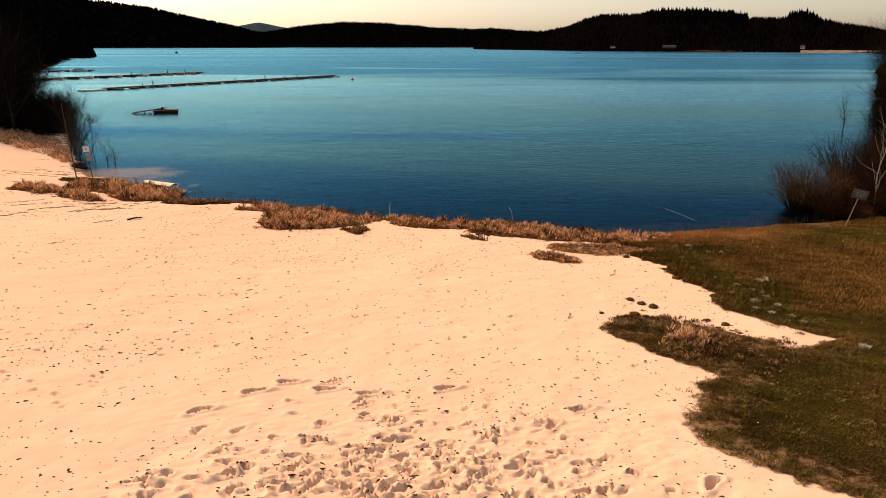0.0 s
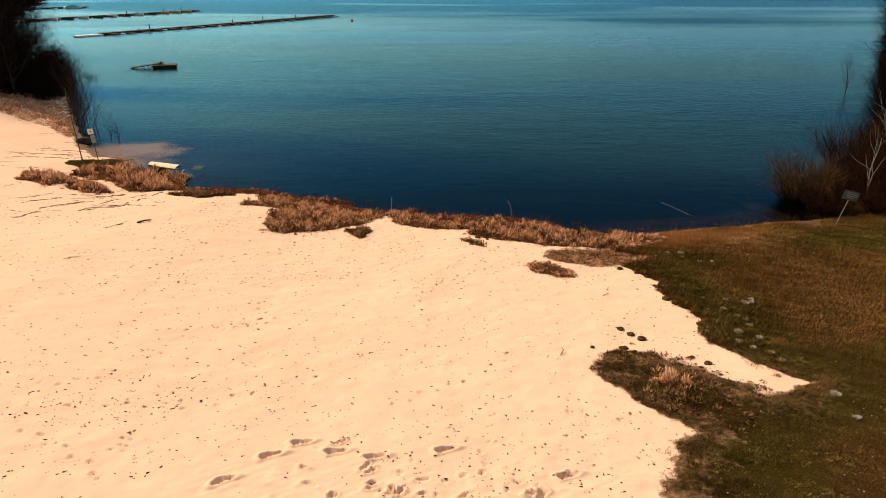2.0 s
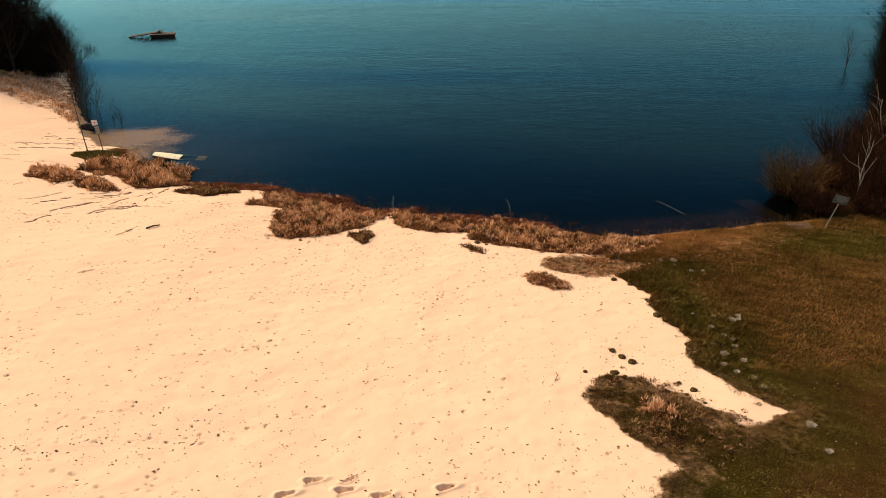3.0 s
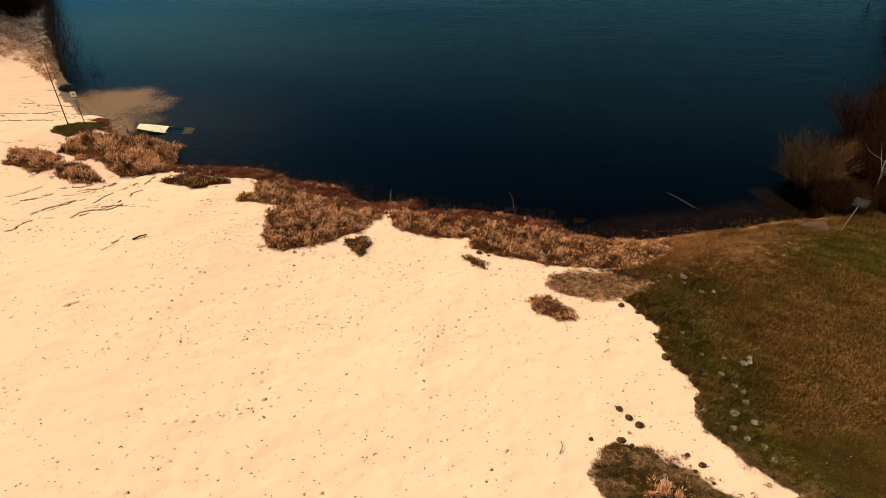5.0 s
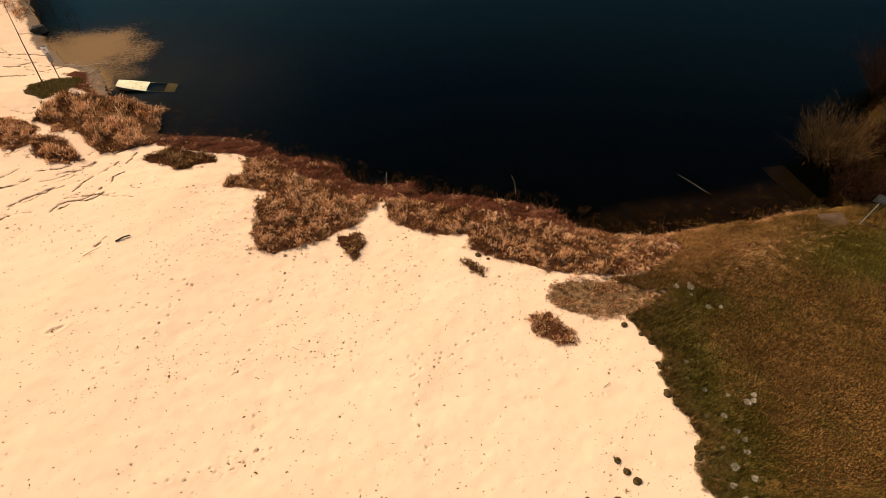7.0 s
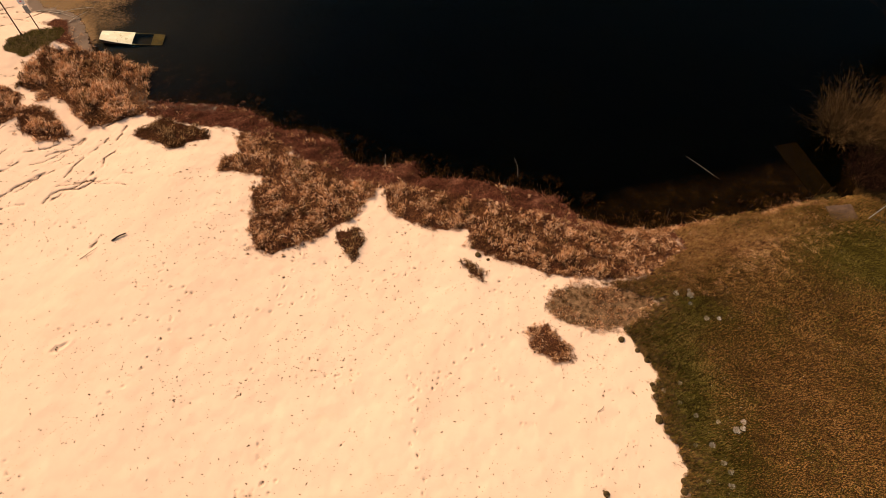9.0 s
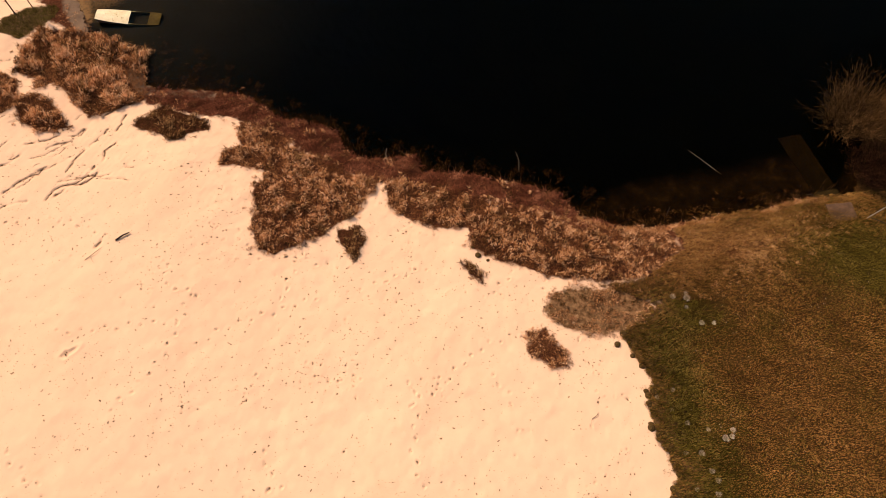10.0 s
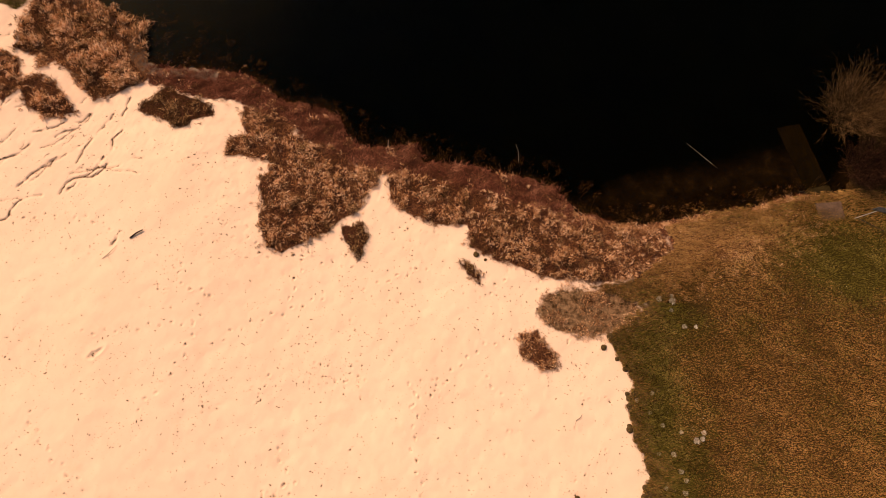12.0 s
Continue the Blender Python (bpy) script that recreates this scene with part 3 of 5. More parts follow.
lawn_mask = np.where(near, soft_mask(LAWN_EDGE, 0.35), 1.0)
GREEN = [(-28.4, 54.3), (-28.6, 55.4), (-28.0, 56.2), (-27.1, 56.8), (-25.8, 57.3), (-25.6, 56.2), (-26.1, 54.9), (-27.0, 53.8)]
lawn_mask = np.maximum(lawn_mask, soft_mask(GREEN, 0.3))
lawn_mask[(~near) & (GX < 8) & (GY < 40)] = 0
litter_mask = np.clip(soft_mask(LITTER, 0.35) * 1.25, 0, 1)
litter_mask = np.maximum(litter_mask, 0.9 * (GD < 0.7) * (GX > -16.5) * (GX < 22.5) * (GY < 52))
SHOULDER = [(9.6, 40.9), (11.7, 40.8), (14.6, 41.5), (19.2, 42.6), (21.0, 43.0), (20.9, 40.9), (18.6, 39.2), (16.2, 38.3), (13.6, 37.3), (11.4, 36.2), (9.6, 37.2), (9.0, 39.0)]
litter_mask = np.maximum(litter_mask, soft_mask(SHOULDER, 0.9) * 0.62)
fray_mask = np.zeros(GX.shape)
fray_mask[near] = 1 - step(signed(GX[near], GY[near], LAWN_EDGE), 0.0, 2.6)
lush_mask = np.exp(-(((GX - 21.5) / 3.5) ** 2 + ((GY - 38.8) / 2.2) ** 2)) + np.exp(-(((GX - 12.2) / 1.3) ** 2 + ((GY - 28) / 5.0) ** 2)) + 0.7 * np.exp(-(((GX - 9.0) / 1.6) ** 2 + ((GY - 17) / 3.0) ** 2)) + np.exp(-(((GX - 27) / 4) ** 2 + ((GY - 40) / 3.0) ** 2))
for key, poly in PATCHES.items():
    if key == "corner":
        lawn_mask = np.maximum(lawn_mask, soft_mask(poly, 0.4) * 0.75)
    else:
        litter_mask = np.maximum(litter_mask, soft_mask(poly, 0.2) * (0.4 if key == "far_west" else 0.8))
wet_mask = np.where(GD > 0, 1 - step(GD, 0.3, 1.3), 0.2) * (GX < -14)
wet_mask = np.maximum(wet_mask, 0.2 * step(-GX, 15, 22) * step(GY, 37, 42) * (GY < 110))
SX, SY = GX + 1.5 * waver(GX, GY, 6.0, 81) + 0.4 * waver(GX, GY, 1.4, 83), GY + 1.2 * waver(GX, GY, 5.0, 82) + 0.4 * waver(GX, GY, 1.2, 84)
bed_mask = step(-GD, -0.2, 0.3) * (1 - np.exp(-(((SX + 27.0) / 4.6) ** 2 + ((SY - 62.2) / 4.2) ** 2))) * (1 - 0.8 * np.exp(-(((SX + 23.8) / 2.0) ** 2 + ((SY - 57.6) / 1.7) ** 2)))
shelf = step(GX, 7, 11) * step(21.2 - GX, 0, 0.8)  # a shallow ledge before the lawn
# Where the bed colour is darkened for the light lost with depth.
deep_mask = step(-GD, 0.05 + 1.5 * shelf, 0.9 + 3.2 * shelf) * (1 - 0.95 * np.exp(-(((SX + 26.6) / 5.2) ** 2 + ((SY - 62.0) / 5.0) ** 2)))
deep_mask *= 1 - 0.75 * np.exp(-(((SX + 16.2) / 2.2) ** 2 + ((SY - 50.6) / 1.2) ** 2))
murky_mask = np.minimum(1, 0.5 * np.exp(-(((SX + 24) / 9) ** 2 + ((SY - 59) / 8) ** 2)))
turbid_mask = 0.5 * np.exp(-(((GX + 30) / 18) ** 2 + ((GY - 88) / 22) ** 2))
# Near-black ground under the bank woods.
wood_floor_mask = (GD > 0) * np.maximum(step(-GX, 43, 48) * step(GY, 80, 90), step(GX - 0.5 * GY, 6, 9) * step(GY, 46, 52)) * (GY < 900)
ny, nx = GX.shape
at = np.arange(ny * nx).reshape(ny, nx)
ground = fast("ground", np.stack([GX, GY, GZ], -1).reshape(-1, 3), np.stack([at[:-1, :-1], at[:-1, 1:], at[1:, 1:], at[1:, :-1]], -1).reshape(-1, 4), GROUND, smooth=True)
for key, values in (("lawn", lawn_mask), ("litter", litter_mask), ("wet", wet_mask), ("bed", bed_mask), ("deep", deep_mask), ("lush", lush_mask), ("fray", fray_mask), ("murky", murky_mask), ("wood_floor", wood_floor_mask), ("turbid", turbid_mask)):
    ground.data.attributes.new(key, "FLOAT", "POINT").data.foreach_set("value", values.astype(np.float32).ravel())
tagged(ground, "pale trampled beach sand running into worn lawn and lake bed", "ground", kind="structure")

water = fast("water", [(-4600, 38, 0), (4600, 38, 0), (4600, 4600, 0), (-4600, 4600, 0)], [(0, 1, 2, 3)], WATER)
water.visible_shadow = False
tagged(water, "calm dark lake, its sky blue painted into the gloss by distance", "water", kind="structure")


# ---- far shores ----
def hill(name, rows, back, mat, label, seed, steps=90):
    """A wooded ridge behind a shore: rows of slope sideways, distance to the shore, height of the ridge."""
    rows = np.array(rows, float)
    u = np.linspace(rows[0, 0], rows[-1, 0], steps)
    dist, top = np.interp(u, rows[:, 0], rows[:, 1]), np.interp(u, rows[:, 0], rows[:, 2])
    v = np.linspace(0, 1, 14)
    D = dist[None] + back * v[:, None] * (1 + 0 * u[None])
    X, Y = u[None] * 0.964 * D, D
    rise = step(v, 0.0, 0.8)[:, None] * (1 - 0.15 * step(v, 0.85, 1)[:, None])
    Z = -3 + (top[None] + 3) * rise + 5 * rise * waver(X, Y, 170, seed)
    i = np.arange(Z.size).reshape(Z.shape)
    ob = fast(name, np.stack([X, Y, Z], -1).reshape(-1, 3), np.stack([i[:-1, :-1], i[:-1, 1:], i[1:, 1:], i[1:, :-1]], -1).reshape(-1, 4), mat, smooth=True)
    return tagged(ob, label, "hill", kind="structure"), (X, Y, Z)


def forest(name, sheet, count, tall, wide, mat, label, seed, low=0.02, high=1.0, conifer=True, span=(0, 1)):
    """Trees of a distant wood, each a few ragged tiers or clumps, joined."""
    r = np.random.default_rng(seed)
    X, Y, Z = sheet
    n, m = Z.shape
    a, b = r.uniform(low, high, count) * (n - 1.01), r.uniform(*span, count) * (m - 1.01)
    i, j = a.astype(int), b.astype(int)
    fa, fb = a - i, b - j
    lift = lambda G: (G[i, j] * (1 - fa) * (1 - fb) + G[i + 1, j] * fa * (1 - fb) + G[i, j + 1] * (1 - fa) * fb + G[i + 1, j + 1] * fa * fb)
    px, py, pz = lift(X), lift(Y), lift(Z) - 1
    h = tall * r.uniform(0.65, 1.3, count)
    w = wide * r.uniform(0.7, 1.3, count)
    tiers = [(0.1, 1.0, 0.55), (0.35, 0.75, 0.8), (0.62, 0.45, 1.05)] if conifer else [(0.05, 0.6, 0.6), (0.25, 1.0, 0.85), (0.45, 0.85, 1.0)]
    vs, fs, o = [], [], 0
    ang = np.arange(6) * np.pi / 3
    for low_at, girth, top_at in tiers:
        jig = r.uniform(0.65, 1.35, (count, 6))
        ring = np.stack([px[:, None] + np.cos(ang) * (w * girth)[:, None] * jig, py[:, None] + np.sin(ang) * (w * girth)[:, None] * jig, (pz + h * low_at)[:, None] + h[:, None] * r.uniform(-0.06, 0.06, (count, 6))], -1)
        shift = 0.0 if conifer else 0.5
        tip = np.stack([px + w * shift * r.uniform(-1, 1, count), py + w * shift * r.uniform(-1, 1, count), pz + h * top_at], -1)[:, None]
        if not conifer:
            crown = (ring * 0.55 + tip * 0.45)
            crown[..., 2] = tip[..., 2] - h[:, None] * 0.13 * r.uniform(0.3, 1.5, (count, 6))
            v = np.concatenate([ring, crown, tip], 1)
            f = np.concatenate([[(k, (k + 1) % 6, 6 + (k + 1) % 6), (k, 6 + (k + 1) % 6, 6 + k), (6 + k, 6 + (k + 1) % 6, 12)] for k in range(6)])
        else:
            v = np.concatenate([ring, tip], 1)
            f = np.array([(k, (k + 1) % 6, 6) for k in range(6)])
        vs.append(v.reshape(-1, 3))
        fs.append((np.arange(count)[:, None, None] * v.shape[1] + f).reshape(-1, 3) + o)
        o += len(vs[-1])
    return tagged(fast(name, np.concatenate(vs), np.concatenate(fs), mat), label, "woods", kind="stuff")


def slope(px):
    return (px - 784) / 1312


def ridge(rows, back, trees):
    """Rows of (bearing, shore distance, apparent height over the horizon) to heights in metres, less the trees' own."""
    return [(slope(p), d, max(2.0, h / 1412 * (d + 0.8 * back) + 10.4 - trees)) for p, d, h in rows]


far_blue, _ = hill("backdrop_hill", ridge([(380, 4000, 20), (425, 4000, 33), (460, 4000, 39), (500, 4000, 32), (560, 4000, 20)], 400, 0), 400, FARHILL, "wooded hill at the lake's end, haze put into its blue", 1, 30)
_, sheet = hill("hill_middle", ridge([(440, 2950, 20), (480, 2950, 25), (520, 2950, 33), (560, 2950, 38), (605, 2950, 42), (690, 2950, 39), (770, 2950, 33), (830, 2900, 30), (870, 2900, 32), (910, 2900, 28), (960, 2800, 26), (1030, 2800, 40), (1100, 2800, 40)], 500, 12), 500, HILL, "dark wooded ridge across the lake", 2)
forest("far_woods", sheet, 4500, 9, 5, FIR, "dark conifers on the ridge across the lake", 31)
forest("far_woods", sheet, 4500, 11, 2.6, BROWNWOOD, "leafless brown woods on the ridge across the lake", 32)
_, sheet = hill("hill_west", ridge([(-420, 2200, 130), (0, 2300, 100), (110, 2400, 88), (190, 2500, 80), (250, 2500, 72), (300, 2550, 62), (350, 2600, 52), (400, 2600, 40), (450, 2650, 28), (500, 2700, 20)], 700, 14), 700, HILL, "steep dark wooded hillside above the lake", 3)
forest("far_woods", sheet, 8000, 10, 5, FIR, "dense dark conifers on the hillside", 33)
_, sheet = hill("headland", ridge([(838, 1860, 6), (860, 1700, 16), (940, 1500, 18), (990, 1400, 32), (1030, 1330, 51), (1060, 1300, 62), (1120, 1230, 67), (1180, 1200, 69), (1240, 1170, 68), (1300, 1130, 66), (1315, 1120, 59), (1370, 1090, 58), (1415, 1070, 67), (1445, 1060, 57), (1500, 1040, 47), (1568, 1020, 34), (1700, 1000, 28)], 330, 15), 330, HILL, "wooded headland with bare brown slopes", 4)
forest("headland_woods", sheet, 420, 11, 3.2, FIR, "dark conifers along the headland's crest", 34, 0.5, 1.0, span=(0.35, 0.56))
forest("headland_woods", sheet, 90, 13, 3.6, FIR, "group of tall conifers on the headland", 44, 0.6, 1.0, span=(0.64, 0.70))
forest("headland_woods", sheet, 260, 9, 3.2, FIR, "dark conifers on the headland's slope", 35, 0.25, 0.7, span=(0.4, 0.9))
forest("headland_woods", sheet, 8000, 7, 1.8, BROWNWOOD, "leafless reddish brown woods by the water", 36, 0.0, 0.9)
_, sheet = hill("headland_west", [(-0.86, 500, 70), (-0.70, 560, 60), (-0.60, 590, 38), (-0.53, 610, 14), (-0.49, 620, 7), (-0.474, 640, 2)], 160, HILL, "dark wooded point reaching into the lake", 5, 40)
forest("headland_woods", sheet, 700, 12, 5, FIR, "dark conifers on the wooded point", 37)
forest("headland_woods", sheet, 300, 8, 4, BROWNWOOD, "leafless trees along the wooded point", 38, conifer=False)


def bank_sheet(line, inland, near, far):
    """Places of a wood behind a shore line, from near to far metres inland."""
    line = np.array(line, float)
    t = np.linspace(0, len(line) - 1.001, 40)
    k = t.astype(int)
    p = line[k] * (1 - (t - k))[:, None] + line[k + 1] * (t - k)[:, None]
    v = np.linspace(near, far, 12)[:, None]
    X, Y = p[None, :, 0] + inland[0] * v, p[None, :, 1] + inland[1] * v
    return X, Y, 0.3 + 0.08 * np.minimum(v, 60) + 0 * X


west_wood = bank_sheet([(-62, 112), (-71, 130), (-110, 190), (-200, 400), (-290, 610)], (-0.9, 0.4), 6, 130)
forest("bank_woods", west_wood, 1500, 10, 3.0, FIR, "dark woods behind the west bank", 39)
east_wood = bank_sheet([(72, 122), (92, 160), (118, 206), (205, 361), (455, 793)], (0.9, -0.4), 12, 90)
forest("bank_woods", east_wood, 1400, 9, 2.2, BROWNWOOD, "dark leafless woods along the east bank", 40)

beach = bmesh.new()
for k in range(24):
    p = slope(1418 + k * 7)
    for d, z in ((1012 - 0.2 * k, 0.15), (1055, 3.2)):
        beach.verts.new((p * 0.964 * d, d, z + 0.3 * math.sin(k * 1.7)))
beach.verts.ensure_lookup_table()
for k in range(23):
    beach.faces.new([beach.verts[i] for i in (2 * k, 2 * k + 2, 2 * k + 3, 2 * k + 1)])
bmesh.ops.solidify(beach, geom=beach.faces[:], thickness=1.0)
far_beach = part("far_beach", beach, FARSAND, None)
tagged(far_beach, "pale strip of beach on the far shore", "beach", kind="structure")


def far_house(x, y, sx, sy, sz, label, wall_mat):
    root = tagged(new("house"), label, "house", "houses on the far shore")
    root.matrix_world = pose(x, y, 5.0, 0, 0, -25)
    part("wall", box(sx, sy, sz), wall_mat, root)
    bm = bmesh.new()
    pts = [bm.verts.new(p) for p in ((-sx / 2 - 0.5, -sy / 2 - 0.6, sz), (sx / 2 + 0.5, -sy / 2 - 0.6, sz), (sx / 2 + 0.5, sy / 2 + 0.6, sz), (-sx / 2 - 0.5, sy / 2 + 0.6, sz), (-sx / 2 - 0.5, 0, sz + 2.2), (sx / 2 + 0.5, 0, sz + 2.2))]
    for f in ((0, 1, 5, 4), (2, 3, 4, 5), (0, 4, 3), (1, 2, 5), (0, 3, 2, 1)):
        bm.faces.new([pts[k] for k in f])
    part("roof", bm, DARKWOOD, root)
    for k in (-1, 0, 1):
        part("window", box(sx * 0.18, 0.3, sz * 0.4, pose(k * sx * 0.3, -sy / 2, sz * 0.35)), BOARD, root)


far_house(slope(1421) * 0.964 * 1085, 1085, 5.5, 5, 3.2, "small white house on the far shore", WHITE)
far_house(slope(1085) * 0.964 * 1262, 1262, 7, 5, 1.6, "low white lakeside hut on the far shore", WHITE)
far_house(slope(1185) * 0.964 * 1212, 1212, 20, 8, 2.6, "brown boathouse on the far shore", RUST)


# ---- trees and bushes ----
def grow(r, p, way, length, radius, depth, out, kids, wander=0.22, up=0.12, taper=0.55, ratio=0.55, parts=4):
    """Bare limbs: rows for tubes() with their depth at the end."""
    p, way = np.array(p, float), np.array(way, float)
    for k in range(parts):
        way = way + r.normal(0, wander, 3) + (0, 0, up)
        way /= np.linalg.norm(way)
        q = p + way * length / parts
        r0, r1 = radius * (1 - (1 - taper) * k / parts), radius * (1 - (1 - taper) * (k + 1) / parts)
        out[depth].append((*p, *q, r0, r1))
        if depth + 1 < len(out) and (k > 0 or depth > 0):
            for _ in range(kids[depth]):
                side = r.normal(0, 1, 3)
                side -= way * side.dot(way)
                side /= np.linalg.norm(side) + 1e-9
                spread = r.uniform(0.5, 1.1)
                start = p + (q - p) * r.uniform(0.2, 1.0)
                grow(r, start, way * math.cos(spread) + side * math.sin(spread), length * ratio * r.uniform(0.6, 1.2), r1 * 0.55, depth + 1, out, kids, wander, up, 0.3, ratio, max(2, parts - 1))
        p = q


def bare_tree(label, tall, girth, seed, kids=(3, 3, 2), lean=(0, 0), bark=BARK, twig=TWIG, name="tree", stems=1, group=""):
    r = np.random.default_rng(seed)
    out = [[] for _ in range(len(kids) + 1)]
    for s in range(stems):
        a = r.uniform(0, 6.28)
        tilt = 0.0 if stems == 1 else r.uniform(0.1, 0.4)
        grow(r, (0.12 * stems * math.cos(a) * (stems > 1), 0.12 * stems * math.sin(a) * (stems > 1), -0.25), (lean[0] + tilt * math.cos(a), lean[1] + tilt * math.sin(a), 1), tall * r.uniform(0.75, 1.0), girth, 0, out, kids, 0.12, 0.12, 0.25, 0.5, 6)
    root = tagged(new(name), label, "tree" if name == "tree" else name, group)
    for s in range(stems):
        fast("trunk", *tubes(out[0][6 * s:6 * s + 6], 7), bark, root, True)
    for s in range(len(out[1]) // 5):
        fast("limb", *tubes(out[1][5 * s:5 * s + 5], 5), bark, root, True)
    fine = [row for lot in out[2:] for row in lot]
    if fine:
        rows = np.array(fine)
        rows[:, 6:] = np.maximum(rows[:, 6:], 0.008)
        tagged(fast("crown", *spikes(rows), twig, root), "fine bare twigs", kind="stuff")
    return root


def ground_z(x, y):
    return float(height(np.array([x], float), np.array([y], float))[0])


def plant(ob, x, y, turn=0.0, sink=0.0, size=None):
    ob.matrix_world = pose(x, y, ground_z(x, y) - sink, 0, 0, turn)
    if size:
        ob.scale = (size, size, size)
    return ob


r = np.random.default_rng(5)
kinds = [bare_tree("dark leafless tree crowding the west bank", t, g, 40 + k, (4, 3, 2), group="bare trees on the west bank", stems=s) for k, (t, g, s) in enumerate(((9.0, 0.14, 2), (7.0, 0.10, 3), (11.0, 0.17, 1)))]
spots = [(-48.5, 86, 1), (-51.0, 90, 0), (-49.5, 92, 1), (-50.5, 93, 0), (-46.5, 86.5, 0), (-54, 98, 2), (-58, 97, 2), (-53, 88, 0), (-57, 103, 1), (-62, 108, 2), (-60, 92, 2),
         (-66, 112, 2), (-66, 100, 0), (-72, 116, 2), (-72, 124, 1), (-78, 128, 2), (-84, 136, 2), (-80, 140, 0), (-92, 150, 2), (-96, 164, 0), (-70, 106, 2), (-64, 95, 0), (-86, 122, 2), (-104, 176, 2), (-55, 93, 2), (-49, 84, 1), (-75, 112, 0), (-68, 118, 2), (-53, 104, 2), (-57, 110, 2), (-60, 115, 0), (-64, 121, 2), (-69, 129, 2), (-56, 104, 0)]
used = set()
for x, y, kind in spots:
    ob = copy_thing(kinds[kind], Matrix()) if kind in used else kinds[kind]
    used.add(kind)
    bearing = -x / (0.964 * y + 2.8)
    plant(ob, x - 3.0 * (bearing < 0.6), y, r.uniform(0, 360), 0.1, r.uniform(0.85, 1.2) * (0.6 if bearing < 0.52 else 0.85 if bearing < 0.58 else 1.1))

for x, y, t, seed in ((-32.6, 66.6, 3.4, 61), (-33.6, 68.6, 4.2, 62), (-34.8, 70.4, 4.6, 63), (-30.2, 66.5, 2.6, 64), (-29.4, 66.1, 2.4, 65), (-31.9, 67.9, 3.0, 66), (-36.0, 72.6, 5.2, 67), (-37.4, 74.6, 5.6, 68), (-39.2, 78.0, 5.8, 69), (-35.2, 71.0, 4.4, 70), (-41.2, 82.0, 6.0, 75), (-43.6, 87.2, 6.0, 76), (-37.0, 73.6, 4.8, 77), (-38.2, 76.4, 6.2, 78), (-40.0, 79.4, 5.0, 79), (-40.6, 81.0, 6.4, 80), (-42.4, 84.6, 5.6, 93), (-42.9, 86.0, 6.6, 94), (-38.9, 77.0, 4.2, 95), (-34.4, 69.6, 3.8, 96), (-33.2, 68.0, 4.4, 201), (-34.2, 70.2, 5.0, 202), (-35.6, 72.0, 4.8, 203), (-36.6, 73.2, 5.4, 204), (-37.9, 75.4, 5.0, 205), (-36.4, 74.4, 4.0, 206), (-39.4, 79.0, 5.6, 207), (-38.0, 77.6, 4.4, 208), (-41.6, 83.4, 6.2, 209), (-33.8, 70.8, 3.2, 210), (-35.4, 73.4, 3.6, 211), (-40.4, 82.4, 5.2, 212)):
    plant(bare_tree("thin leafless sapling standing in the shallows", t, 0.035, seed, (3, 1), name="sapling", group="saplings at the water's edge", lean=(0.05, 0)), x, y, 0, 0.0)
bare_tree("small leafless tree standing in the lake", 5.0, 0.07, 71, (3, 2)).matrix_world = pose(50.3, 93.9, -0.2)
plant(bare_tree("slender leafless birch with a pale trunk", 6.4, 0.05, 72, (2, 2), (-0.06, 0), bark=BIRCH), 27.0, 45.7, 0)
plant(bare_tree("leafless birch leaning over the water", 5.4, 0.06, 73, (3, 2), (-0.12, 0.1), bark=BIRCH), 36.0, 58.5, 0)
east = bare_tree("dark leafless tree on the east bank", 9.0, 0.13, 74, (4, 3, 2), group="bare trees on the east bank", stems=2)
plant(east, 42, 66, 30)
for x, y, t, s in ((47, 75, 100, 0.9), (54, 84, 200, 1.1), (61, 96, 10, 1.15), (70, 108, 80, 1.2), (40, 59, 150, 0.8), (84, 130, 310, 1.2), (100, 155, 45, 1.2), (46, 66, 260, 1.0), (120, 190, 140, 1.3), (49, 79, 20, 1.0), (57, 93, 130, 1.1), (66, 110, 230, 1.2), (80, 136, 60, 1.3), (97, 165, 300, 1.4)):
    plant(copy_thing(east, Matrix()), x, y, t, 0.1, s)


